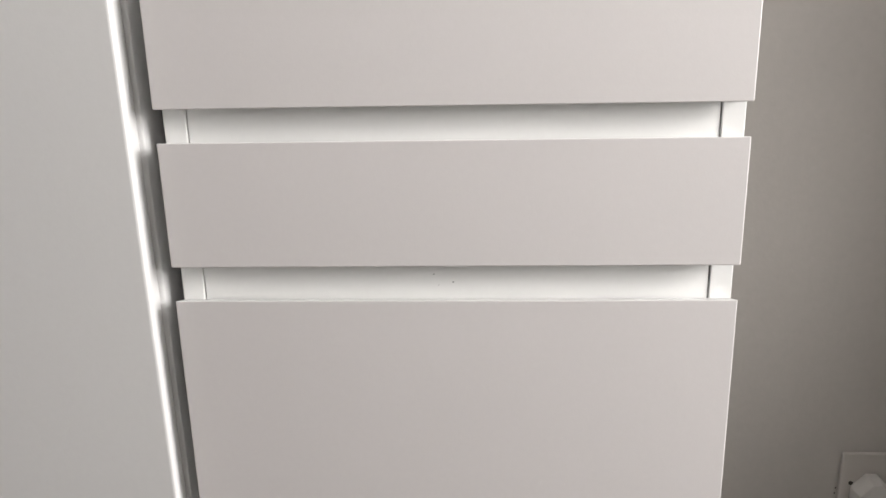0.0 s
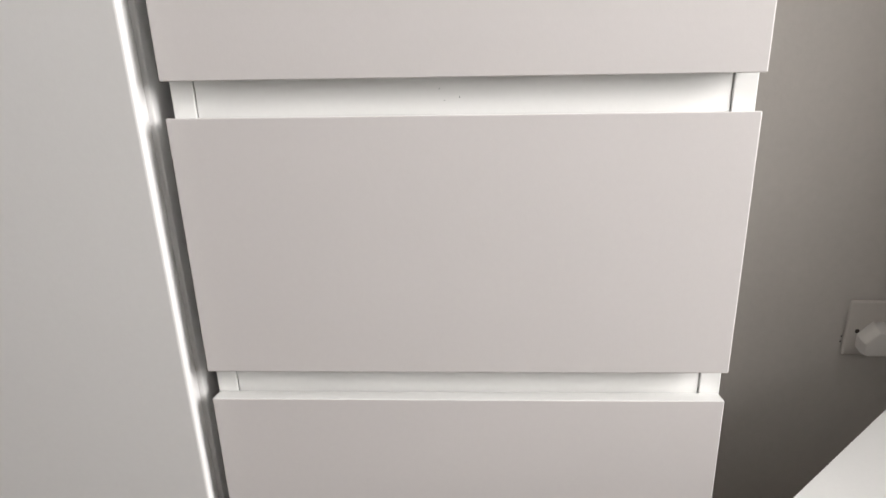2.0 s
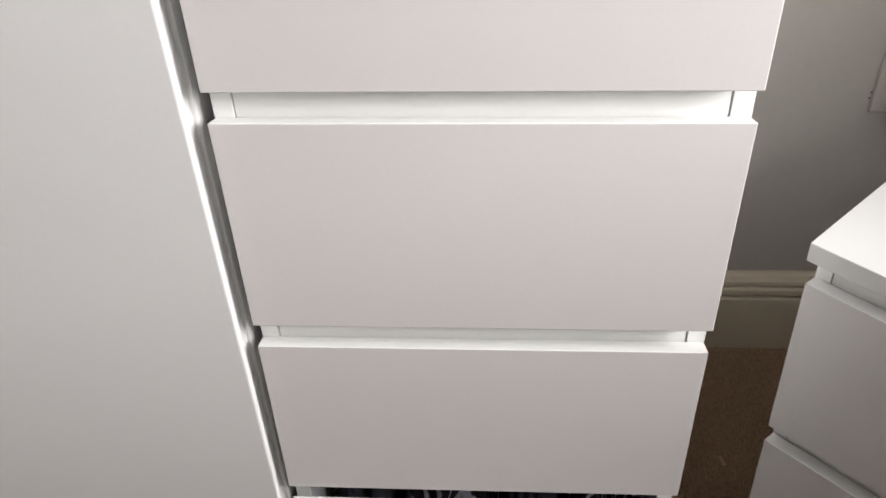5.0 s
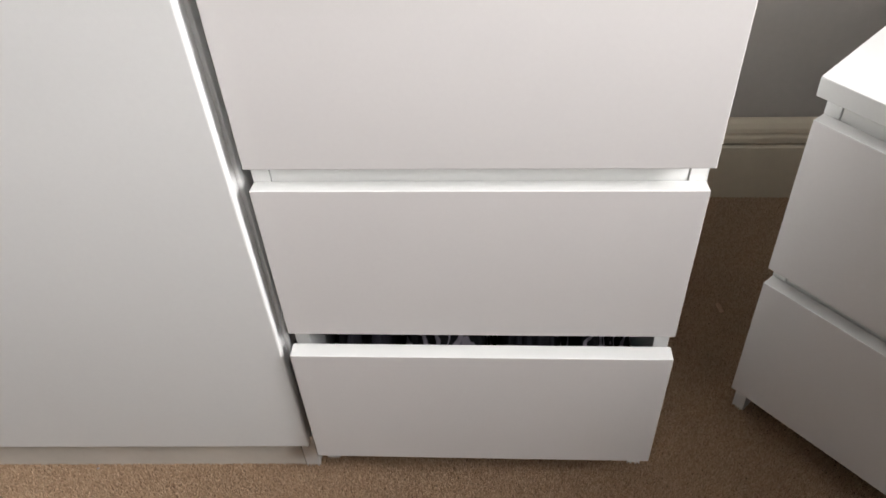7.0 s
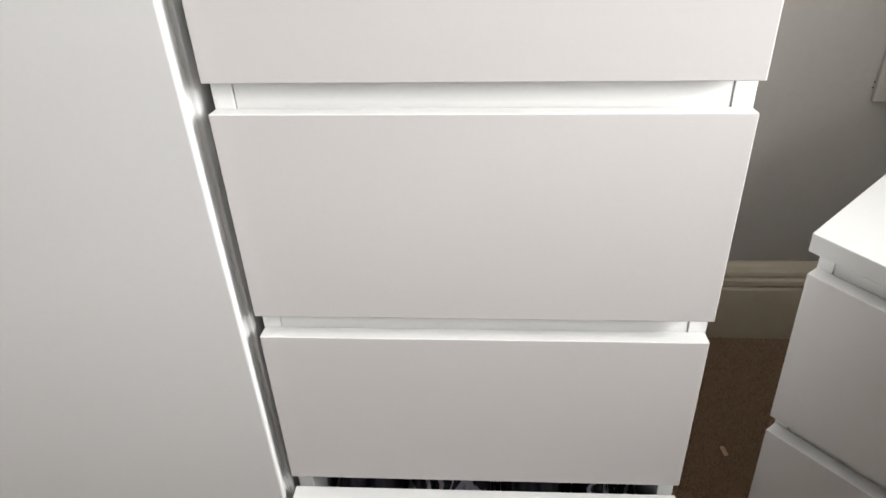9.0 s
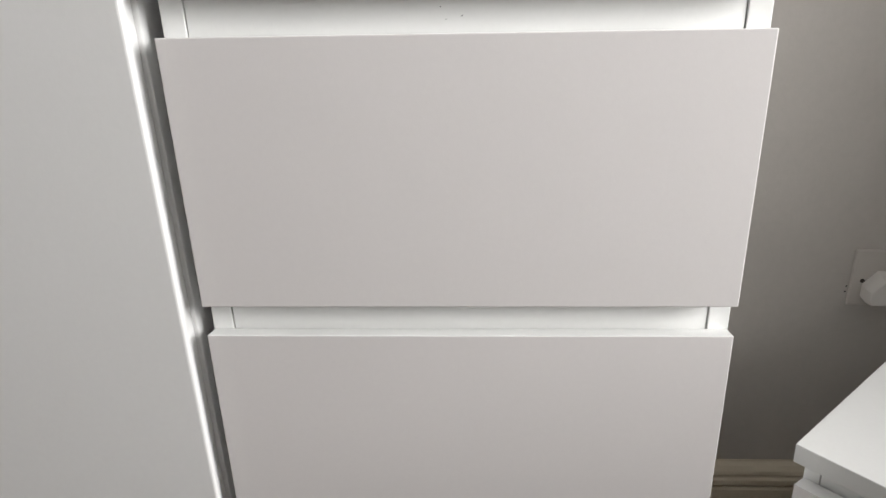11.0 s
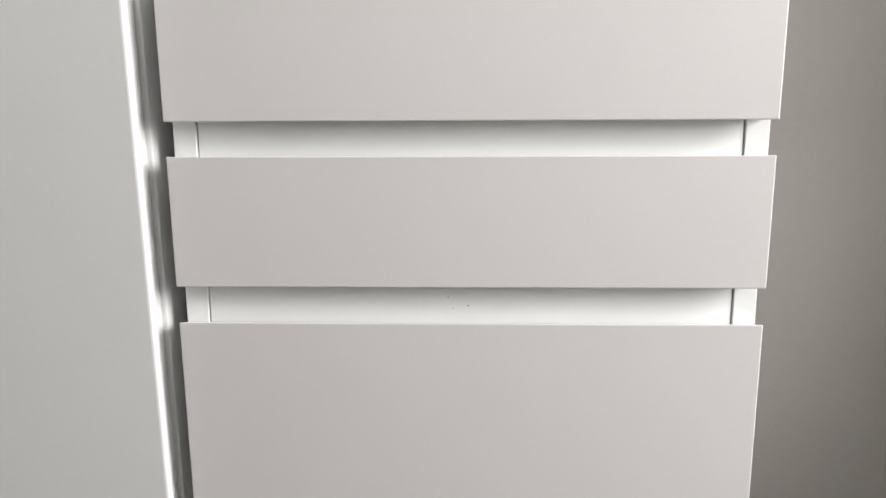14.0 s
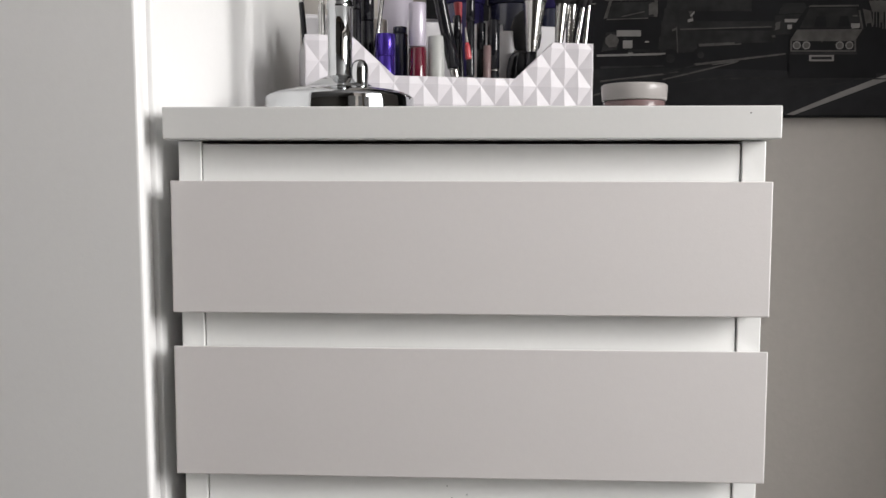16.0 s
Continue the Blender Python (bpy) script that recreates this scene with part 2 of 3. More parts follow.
# window side, unseen: two piers and a raised recess floor added to block daylight
east = box(X1, XE, Y0 - SHELL, BAY_Y0, FLOOR, H)
box(X1, XE, BAY_Y1, Y1 + SHELL, FLOOR, H, bm=east)
# added block: keeps daylight off the lower drawers on the right
box(X1, WIN_X, BAY_Y0, BAY_Y1, FLOOR, BLOCK_TOP, bm=east)
box(WIN_X, XE, BAY_Y0, BAY_Y1, FLOOR, WIN_Z0, bm=east)
box(WIN_X, XE, BAY_Y0, BAY_Y1, WIN_Z1, H, bm=east)
box(WIN_X, XE, BAY_Y0, WIN_Y0, WIN_Z0, WIN_Z1, bm=east)
box(WIN_X, XE, WIN_Y1, BAY_Y1, WIN_Z0, WIN_Z1, bm=east)
structure("wall_east", east, ROOM, "unseen wall with an added window recess, coloured dark to cut bounced light", "wall")

win = thing("window_1", "white framed window, unseen, in an added deep recess", "window", kind="structure")
fr = bmesh.new()
for a, b, c, d in ((WIN_Y0, WIN_Y0 + 0.05, WIN_Z0, WIN_Z1), (WIN_Y1 - 0.05, WIN_Y1, WIN_Z0, WIN_Z1),
                   (WIN_Y0 + 0.05, WIN_Y1 - 0.05, WIN_Z0, WIN_Z0 + 0.05), (WIN_Y0 + 0.05, WIN_Y1 - 0.05, WIN_Z1 - 0.05, WIN_Z1)):
    box(WIN_X + 0.045, WIN_X + 0.085, a, b, c, d, 0.004, bm=fr)
part("window_frame", fr, FRAME_W, win)
part("window_sill", box(WIN_X - 0.04, WIN_X + 0.04, WIN_Y0 - 0.03, WIN_Y1, WIN_Z0 - 0.028, WIN_Z0 - 0.002, 0.005), FRAME_W, win)


def skirting(name, length, m):
    # height 0.150: flat board, narrow groove, flat bead, narrow groove, rounded cap
    t = 0.02
    pts = [(0.0, 0.0), (-t, 0.0), (-t, 0.106), (-t + 0.002, 0.1088), (-t + 0.006, 0.1098), (-t + 0.006, 0.1122), (-t + 0.001, 0.1135), (-t - 0.001, 0.117),
           (-t - 0.001, 0.126), (-t + 0.001, 0.1293), (-t + 0.006, 0.1302), (-t + 0.006, 0.1326), (-t + 0.002, 0.1340), (-t + 0.003, 0.1400), (-t + 0.008, 0.1470), (-t + 0.014, 0.150), (0.0, 0.150)]
    ob = part(name, extrude_outline(pts, length, "x"), SKIRT)
    ob.matrix_basis = m
    return tagged(ob, "cream gloss moulded skirting board along the wall", "skirting board", kind="structure")


skirting("baseboard", X1 - X0, pose(X0, Y1 - 0.001, FLOOR + 0.0002))


def carpet_pile(x0, x1, y0, y1, step, seed):
    rng = np.random.default_rng(seed)
    nx, ny = int((x1 - x0) / step), int((y1 - y0) / step)
    gx, gy = np.meshgrid(np.arange(nx) * step + x0, np.arange(ny) * step + y0)
    px = gx.ravel() + rng.uniform(-0.5, 0.5, nx * ny) * step
    py = gy.ravel() + rng.uniform(-0.5, 0.5, nx * ny) * step
    # none where the wardrobe and the chests stand
    free = ~((px < -0.22) & (py > 0.05)) & ~((abs(px) < 0.19) & (py > 0.11)) & ~((px + py > 0.47) & (px - py > 0.27))
    px, py = px[free], py[free]
    n = len(px)
    h = rng.uniform(0.0054, 0.0064, n)
    r = rng.uniform(0.62, 0.88, n) * step
    a = rng.uniform(0, 2 * np.pi, n)
    lean = rng.normal(0, 0.0009, (n, 2))
    verts = np.zeros((n, 7, 3))
    for k in range(3):
        verts[:, k] = np.stack([px + r * np.cos(a + k * 2.094), py + r * np.sin(a + k * 2.094), np.full(n, FLOOR - 0.001)], 1)
        verts[:, 3 + k] = np.stack([px + lean[:, 0] + 0.8 * r * np.cos(a + k * 2.094 + 0.5), py + lean[:, 1] + 0.8 * r * np.sin(a + k * 2.094 + 0.5), FLOOR + h * 0.75], 1)
    verts[:, 6] = np.stack([px + 1.3 * lean[:, 0], py + 1.3 * lean[:, 1], FLOOR + h], 1)
    base = (np.arange(n) * 7)[:, None, None]
    tri = np.array([(0, 1, 4), (0, 4, 3), (1, 2, 5), (1, 5, 4), (2, 0, 3), (2, 3, 5), (3, 4, 6), (4, 5, 6), (5, 3, 6)])[None]
    faces = (base + tri).reshape(-1, 3)
    me = bpy.data.meshes.new("carpet_pile")
    me.from_pydata(verts.reshape(-1, 3).tolist(), [], faces.tolist())
    me.materials.append(PILE)
    return tagged(new("carpet_pile", me), "short beige brown twisted carpet tufts", "carpet", kind="stuff")


carpet_pile(-0.78, 0.80, -0.12, 0.502, 0.0015, 3)


# ---------------------------------------------------------------- wardrobe
WX, WY = -0.2110, -0.0100      # its right side and the face of its door, at the height of the chest's top
war = thing("wardrobe", "tall white wardrobe with plain flat doors beside the chest", "wardrobe")


def leaning(bm):
    # the old carcass leans a little to the left and stands a little askew
    for v in bm.verts:
        v.co.y -= 0.022 * max(0.0, WX - 0.03 - v.co.x)
        v.co.x -= 0.0056 * (v.co.z - 1.2)
        v.co.y -= 0.0035 * (v.co.z - 1.2)
    return bm


sp = box(WX - 0.018, WX - 0.0034, -0.0009, 0.0165, 0.0955, 2.28, 0.0006)
box(WX - 0.018, WX + 0.0003, 0.0168, 0.498, 0.0955, 2.28, 0.0012, bm=sp)
box(WX - 0.018, WX, 0.0060, 0.498, FLOOR, 0.0952, 0.0012, bm=sp)
part("side_panel", leaning(sp), WARDROBE, war)
part("plinth", leaning(box(-1.25, WX - 0.019, 0.007, 0.020, FLOOR, 0.0950, 0.001)), PLINTH, war, "off-white recessed plinth")
part("top_panel", leaning(box(-1.25, WX, 0.0003, 0.498, 2.281, 2.3, 0.001)), WARDROBE, war)
part("back_panel", leaning(box(-1.25, WX - 0.0185, 0.487, 0.495, 0.116, 2.28)), BACKING, war)
part("bottom_panel", leaning(box(-1.25, WX - 0.0185, 0.0202, 0.486, 0.0955, 0.115)), WARDROBE, war)
d = part("door", leaning(box(-0.7065, WX, WY, -0.0012, 0.0965, 2.297, 0.0026, 3)), WARDROBE, war)
part("mark", lathe([(0.0008, 0), (0.0006, 0.0003), (0, 0.0004)], 8), DARK, d, "tiny dark scuff").matrix_basis = pose(-0.3436, WY + 0.0016, 0.7265, 90)
part("door", leaning(box(-1.25, -0.7095, WY, -0.0012, 0.0965, 2.297, 0.0026, 3)), WARDROBE, war)


# ---------------------------------------------------------------- chests of drawers
XF, XC, STILE, DEPTH = 0.1956, 0.1967, 0.0157, 0.478
FRONT_T, RAIL_Y, LIP = 0.0195, 0.0205, 0.0060


def chest(name, label, category, height, fronts, m, open_by=0.0, no_rail=()):
    """fronts: (top, bottom) heights of the drawer faces. y 0 is the plane of the faces."""
    top = thing(name, label, category, m)
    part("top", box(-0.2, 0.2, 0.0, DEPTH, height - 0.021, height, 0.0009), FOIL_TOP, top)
    for s in (-1, 1):
        part("side_panel", box(min(s * XC, s * (XC - STILE)), max(s * XC, s * (XC - STILE)), RAIL_Y, DEPTH - 0.004, FLOOR, height - 0.0215, 0.0008), FOIL, top)
    w = XC - STILE - 0.0007
    part("back_panel", box(-w, w, DEPTH - 0.012, DEPTH - 0.006, 0.05, height - 0.022), BACKING, top)
    part("bottom_rail", box(-w, w, 0.06, 0.076, FLOOR + 0.012, fronts[-1][1], 0.001), FOIL, top)
    # recess boards that show in the gaps over the drawers
    edge = height - 0.0235
    for i, (zt, zb) in enumerate(fronts):
        if i not in no_rail:
            r = part("rail", box(-w, w, RAIL_Y + 0.0012, RAIL_Y + 0.015, zt - 0.03, edge, 0.0006), FOIL, top)
            if name == "chest_of_drawers" and i == 2:
                for x, z, s in ((-0.0134, 0.9712, 0.0004), (0.0003, 0.9652, 0.0005), (-0.0100, 0.9630, 0.0003)):
                    part("chip", lathe([(s, 0), (s * 0.8, 0.0003), (0, 0.0004)], 7), DARK, r, "tiny dark chip").matrix_basis = pose(x, RAIL_Y + 0.0012, z, 90)
        edge = zb + 0.02
        out = open_by if i == len(fronts) - 1 else 0.0
        lip = LIP if zt > 0.5 and height > 1 else 0.0036      # the lowest faces are cut a little flatter
        # the upper edge of a face slopes down to the back, as a finger grip
        slab = extrude_outline([(-out, zb), (FRONT_T - out, zb), (FRONT_T - out, zt - lip), (-out, zt)], 2 * XF, "x", start=-XF)
        bmesh.ops.bevel(slab, geom=slab.edges[:], offset=0.0009, segments=2, profile=0.5, affect="EDGES")
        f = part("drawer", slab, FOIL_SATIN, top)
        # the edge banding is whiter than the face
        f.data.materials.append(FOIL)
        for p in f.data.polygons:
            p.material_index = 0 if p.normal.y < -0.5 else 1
        bx = bmesh.new()
        b0, b1, y0, y1 = zb + 0.012, zt - (0.045 if i not in no_rail else 0.12), FRONT_T - out + 0.0004, 0.44
        bw = w - 0.002
        if i not in no_rail:
            y0 = RAIL_Y + 0.0165
        box(-bw, -bw + 0.012, y0, y1, b0, b1, bm=bx)
        box(bw - 0.012, bw, y0, y1, b0, b1, bm=bx)
        box(-bw + 0.0125, bw - 0.0125, y1 - 0.012, y1, b0, b1, bm=bx)
        box(-bw + 0.0125, bw - 0.0125, y0, y1 - 0.0125, b0, b0 + 0.006, bm=bx)
        part("drawer_box", bx, BOX_WHITE, f)
    return top


BIG, SMALL, GAP = 0.1999, 0.0879, 0.0246
TALL = []
z = 1.1821
for h, g in ((SMALL, 0.0222), (SMALL, 0.0248), (BIG, GAP), (BIG, GAP), (BIG, 0.0205), (0.2012, 0)):
    TALL.append((z, z - h))
    z -= h + g
tall = chest("chest_of_drawers", "tall narrow white chest with six flat drawers, lowest slightly open", "chest of drawers", 1.23, TALL, pose(0, 0, 0), open_by=0.013, no_rail=(5,))
part("mark", lathe([(0.0005, 0), (0.0004, 0.0002), (0, 0.0003)], 7), DARK, tall, "tiny dark speck").matrix_basis = pose(0.18, -0.0001, 1.2253, 90)

BED_TOP = 0.5525
LOW = [(BED_TOP - 0.0454, BED_TOP - 0.0454 - 0.2), (BED_TOP - 0.0454 - 0.223, BED_TOP - 0.0454 - 0.423)]
# its front left upper corner stands at (0.2983, 0.1003); it is turned by 45 degrees and leans by one, on the soft carpet
chest("bedside_chest", "low white two drawer bedside chest standing askew near the wall", "bedside chest", BED_TOP, LOW,
      Matrix.Translation((0.2983, 0.1003, BED_TOP)) @ pose(0, 0, 0, 0, 0, -45.2) @ pose(0, 0, 0, 0.64, -1.0, 0) @ Matrix.Translation((0.2, 0, -BED_TOP)))


# ---------------------------------------------------------------- clothes in the lowest drawer
def garment(x0, x1, y0, y1, z0, z1, seed, mat, label):
    bm = bmesh.new()
    bmesh.ops.create_grid(bm, x_segments=26, y_segments=26, size=0.5)
    for v in bm.verts:
        u, w = v.co.x, v.co.y
        e = max(0.0, 1 - (2 * abs(u)) ** 6) * max(0.0, 1 - (2 * abs(w)) ** 6)
        k = noise.noise(Vector((u * 5 + seed, w * 5, seed))) * 0.5 + noise.noise(Vector((u * 13, w * 4 + seed, 2))) * 0.35
        v.co = (x0 + (u + 0.5) * (x1 - x0), y0 + (w + 0.5) * (y1 - y0), z0 + (z1 - z0) * e * (0.75 + 0.4 * k))
    r = bmesh.ops.extrude_face_region(bm, geom=bm.faces[:])
    for v in [g for g in r["geom"] if isinstance(g, bmesh.types.BMVert)]:
        v.co.z = z0
    bmesh.ops.recalc_face_normals(bm, faces=bm.faces[:])
    ob = part("folded_garment", bm, mat, smooth=True)
    return tagged(ob, label, "garment", group="clothes in the lowest drawer")


d6t, d6b = TALL[5]
gz = d6b + 0.019
for i, (a, b, mat, lab) in enumerate(((-0.1785, -0.098, DENIM, "dark patterned folded garment lying in the open drawer"), (-0.097, 0.018, PATTERN, "black and lilac patterned folded garment lying in the open drawer"),
                                     (0.019, 0.094, DENIM, "dark patterned folded garment lying in the open drawer"), (0.095, 0.1785, PATTERN, "black and lilac patterned folded garment lying in the open drawer"))):
    garment(a, b, 0.0085, 0.40, gz, gz + 0.174 + 0.006 * math.sin(i * 2.1), 3.1 * i, mat, lab)


# ---------------------------------------------------------------- wall socket and plug
sock = thing("wall_socket", "single white plastic wall socket plate with dark screws", "socket", pose(0.5515, Y1, 0.4925))
pl = box(-0.0430, 0.0430, -0.0055, 0.0, -0.0430, 0.0430, 0.0030, 3)
part("plate", pl, SOCKET, sock)
for s in (-1, 1):
    part("screw", lathe([(0.0031, 0), (0.0031, 0.0006), (0.0022, 0.0009), (0, 0.0009)], 14), SCREW, sock, "dark recessed screw").matrix_basis = pose(s * 0.0275, -0.0055, -0.0035, 90)
plug = thing("mains_plug", "white three pin mains plug pushed into the socket", "plug", pose(0.5490, Y1 - 0.0057, 0.4822))
outline = [(-0.024, -0.022), (0.024, -0.022), (0.028, -0.017), (0.028, 0.003), (0.008, 0.025), (-0.008, 0.025), (-0.028, 0.003), (-0.028, -0.017)]
pb = bmesh.new()
rings = []
for y, s in ((0.0, 0.9), (-0.014, 0.9), (-0.017, 0.87), (-0.026, 0.80), (-0.0275, 0.77)):
    rings.append([pb.verts.new((a * s, y, b * s)) for a, b in outline])
for a, b in zip(rings, rings[1:]):
    for i in range(8):
        pb.faces.new((a[i], a[(i + 1) % 8], b[(i + 1) % 8], b[i]))
pb.faces.new(rings[-1])
pb.faces.new(list(reversed(rings[0])))
bmesh.ops.recalc_face_normals(pb, faces=pb.faces[:])
bmesh.ops.bevel(pb, geom=pb.edges[:], offset=0.0014, segments=2, profile=0.5, affect="EDGES")
part("plug_body", pb, PLUG, plug)
for x, z in ((0.5068, 0.4775), (0.5062, 0.4690)):
    tagged(part("paint_chip", lathe([(0.0013, 0), (0.0010, 0.0004), (0, 0.0005)], 8), DARK), "small dark chip in the wall paint", "paint chip").matrix_basis = pose(x, Y1, z, 90)

bit = part("wood_chip", box(-0.0035, 0.0035, -0.0085, 0.0085, 0, 0.003, 0.0008), CARDB)
bit.matrix_basis = pose(0.3357, 0.2678, FLOOR + 0.0055, 3, 4, 14)
tagged(bit, "small pale scrap lying on the carpet", "scrap")
bit = part("lint", box(-0.0018, 0.0018, -0.001, 0.001, 0, 0.0015, 0.0004), CREAM)
bit.matrix_basis = pose(-0.490, -0.002, FLOOR + 0.0055, 0, 0, 20)
tagged(bit, "white speck of lint on the carpet", "lint")


# ---------------------------------------------------------------- framed print on the wall
PY = Y1 - 0.022
pic = thing("canvas_picture", "black and white street photograph printed on canvas", "picture", pose(0, PY, 0))
part("canvas", box(-0.06, 0.95, 0.0, 0.021, 1.2572, 1.87, 0.002), PRINT_BLACK, pic)


def printed(name, pts, mat, layer=1, label=""):
    return part(name, extrude_outline(pts, -0.00006, "y", start=-0.0002 * layer - 0.000001 * len(pic.children)), mat, pic, label)


def rect(x0, x1, z0, z1):
    return [(x0, z0), (x1, z0), (x1, z1), (x0, z1)]


def disc(x, z, r, k=16):
    return [(x + r * math.cos(2 * math.pi * i / k), z + r * math.sin(2 * math.pi * i / k)) for i in range(k)]
printed("road", [(-0.0970, 1.2600), (0.5319, 1.2589), (0.5298, 1.3063), (0.2406, 1.3154), (-0.0969, 1.3114)], PRINT_ROAD, 1)
printed("road_marking", [(0.3687, 1.2599), (0.3773, 1.2592), (0.4267, 1.2777), (0.4833, 1.2993), (0.5292, 1.3188), (0.5289, 1.3253), (0.4830, 1.3065), (0.4264, 1.2843)], PRINT_LIGHT, 2, "pale painted road line in the print")
printed("lane_line", [(0.2642, 1.3014), (0.5301, 1.3004), (0.5300, 1.3017), (0.2642, 1.3027)], PRINT_DARK, 2)
printed("lane_line", [(0.2639, 1.3411), (0.3062, 1.3429), (0.3061, 1.3448), (0.2639, 1.3431)], PRINT_MID, 2)
printed("lane_line", [(0.2592, 1.3173), (0.3658, 1.3300), (0.3657, 1.3320), (0.2591, 1.3200)], PRINT_MID, 2)
printed("lane_line", [(0.1476, 1.2891), (0.2618, 1.3173), (0.2618, 1.3193), (0.1475, 1.2917)], PRINT_DARK, 2)
printed("lane_line", [(0.1488, 1.2984), (0.2408, 1.3088), (0.2407, 1.3108), (0.1487, 1.3004)], PRINT_MID, 2)
printed("lane_line", [(0.1396, 1.2817), (0.1811, 1.2916), (0.1810, 1.2936), (0.1396, 1.2837)], PRINT_MID, 2)
printed("building_band", [(0.2197, 1.3618), (0.3648, 1.3609), (0.3645, 1.3688), (0.2195, 1.3697)], PRINT_DARK, 2)
printed("building_band", [(0.2259, 1.3815), (0.3248, 1.3808), (0.3244, 1.3939), (0.2256, 1.3947)], PRINT_DARK, 2)
printed("cab_windscreen", [(0.1556, 1.3735), (0.2108, 1.3751), (0.2124, 1.3928), (0.1606, 1.3919)], PRINT_DARK, 2)
printed("cab_wing", [(0.1495, 1.3344), (0.1682, 1.3370), (0.1705, 1.3582), (0.1545, 1.3569)], PRINT_DARK, 2)
printed("cab_door", [(0.2190, 1.3314), (0.2634, 1.3338), (0.2581, 1.3642), (0.2197, 1.3618)], PRINT_DARK, 2)
printed("cab_bonnet", [(0.1722, 1.3370), (0.2176, 1.3367), (0.2129, 1.3685), (0.1664, 1.3674)], PRINT_BLACK, 3)
printed("bumper", [(0.1443, 1.3285), (0.2244, 1.3301), (0.2243, 1.3327), (0.1442, 1.3311)], PRINT_LIGHT, 3)
printed("plate_bar", [(0.1673, 1.3522), (0.1960, 1.3521), (0.1958, 1.3593), (0.1672, 1.3595)], PRINT_LIGHT, 4, "pale unreadable plate in the print")
printed("badge", [(0.1749, 1.3383), (0.1862, 1.3382), (0.1860, 1.3475), (0.1747, 1.3475)], PRINT_LIGHT, 4)
printed("lamp", [(0.2008, 1.3448), (0.2054, 1.3447), (0.2054, 1.3467), (0.2007, 1.3467)], PRINT_LIGHT, 4)
printed("mirror_glint", [(0.2499, 1.3722), (0.2565, 1.3721), (0.2563, 1.3813), (0.2497, 1.3814)], PRINT_MID, 3)
printed("window_post", [(0.2108, 1.3751), (0.2148, 1.3750), (0.2150, 1.3948), (0.2110, 1.3948)], PRINT_MID, 3)
printed("roof_line", [(0.1526, 1.3939), (0.2177, 1.3947), (0.2176, 1.3967), (0.1539, 1.3965)], PRINT_MID, 3)
printed("pillar", [(0.1516, 1.3728), (0.1556, 1.3735), (0.1612, 1.3939), (0.1579, 1.3939)], PRINT_MID, 3)
printed("wiper", [(0.1729, 1.3747), (0.1994, 1.3804), (0.1994, 1.3817), (0.1729, 1.3760)], PRINT_MID, 3)
printed("grille", [(0.1816, 1.3336), (0.2070, 1.3335), (0.2069, 1.3368), (0.1816, 1.3369)], PRINT_DARK, 4)
printed("wheel", disc(0.2311, 1.3261, 0.0114), PRINT_BLACK, 4)
printed("hub", disc(0.2311, 1.3261, 0.0054), PRINT_DARK, 5)
printed("wheel", disc(0.2668, 1.3299, 0.0094), PRINT_BLACK, 4)
printed("hub", disc(0.2668, 1.3299, 0.0040), PRINT_DARK, 5)
printed("door_line", [(0.2389, 1.3326), (0.2402, 1.3326), (0.2382, 1.3630), (0.2369, 1.3630)], PRINT_MID, 4)
printed("side_glass", [(0.2209, 1.3658), (0.2567, 1.3669), (0.2496, 1.3853), (0.2232, 1.3855)], PRINT_DARK, 3)
printed("kerb_shine", [(0.1485, 1.3144), (0.2340, 1.3168), (0.2339, 1.3187), (0.1485, 1.3171)], PRINT_DARK, 3)
printed("cab_windscreen", [(0.3576, 1.3793), (0.3903, 1.3804), (0.3860, 1.3902), (0.3612, 1.3897)], PRINT_DARK, 2)
printed("cab_bonnet", [(0.3493, 1.3531), (0.3873, 1.3542), (0.3891, 1.3778), (0.3525, 1.3754)], PRINT_DARK, 2)
printed("plate_bar", [(0.3633, 1.3675), (0.3796, 1.3674), (0.3795, 1.3713), (0.3631, 1.3714)], PRINT_LIGHT, 4)
printed("badge", [(0.3668, 1.3596), (0.3720, 1.3596), (0.3719, 1.3648), (0.3666, 1.3648)], PRINT_LIGHT, 4)
printed("lamp", disc(0.3555, 1.3649, 0.0030), PRINT_MID, 4)
printed("car_body", [(0.3699, 1.3056), (0.4680, 1.3066), (0.4704, 1.3603), (0.4539, 1.3851), (0.3888, 1.3856), (0.3701, 1.3583)], PRINT_BLACK, 5)
printed("windscreen", [(0.3805, 1.3608), (0.4535, 1.3610), (0.4455, 1.3839), (0.3915, 1.3836)], PRINT_DARK, 6)
printed("seat_shape", [(0.3975, 1.3620), (0.4118, 1.3619), (0.4101, 1.3737), (0.3997, 1.3738)], PRINT_BLACK, 7)
printed("seat_shape", [(0.4249, 1.3618), (0.4392, 1.3618), (0.4361, 1.3742), (0.4270, 1.3742)], PRINT_BLACK, 7)
printed("mirror_glint", [(0.4398, 1.3618), (0.4502, 1.3617), (0.4501, 1.3656), (0.4397, 1.3657)], PRINT_LIGHT, 7)
printed("mirror_glint", [(0.4413, 1.3735), (0.4472, 1.3734), (0.4471, 1.3754), (0.4413, 1.3754)], PRINT_MID, 7)
printed("bumper", [(0.3710, 1.3300), (0.4482, 1.3296), (0.4481, 1.3323), (0.3709, 1.3326)], PRINT_DARK, 7)
printed("roof_edge", [(0.3901, 1.3849), (0.4487, 1.3852), (0.4473, 1.3871), (0.3927, 1.3869)], PRINT_MID, 6)
printed("bonnet", [(0.3705, 1.3471), (0.4463, 1.3467), (0.4536, 1.3591), (0.3779, 1.3589)], PRINT_MID, 6)
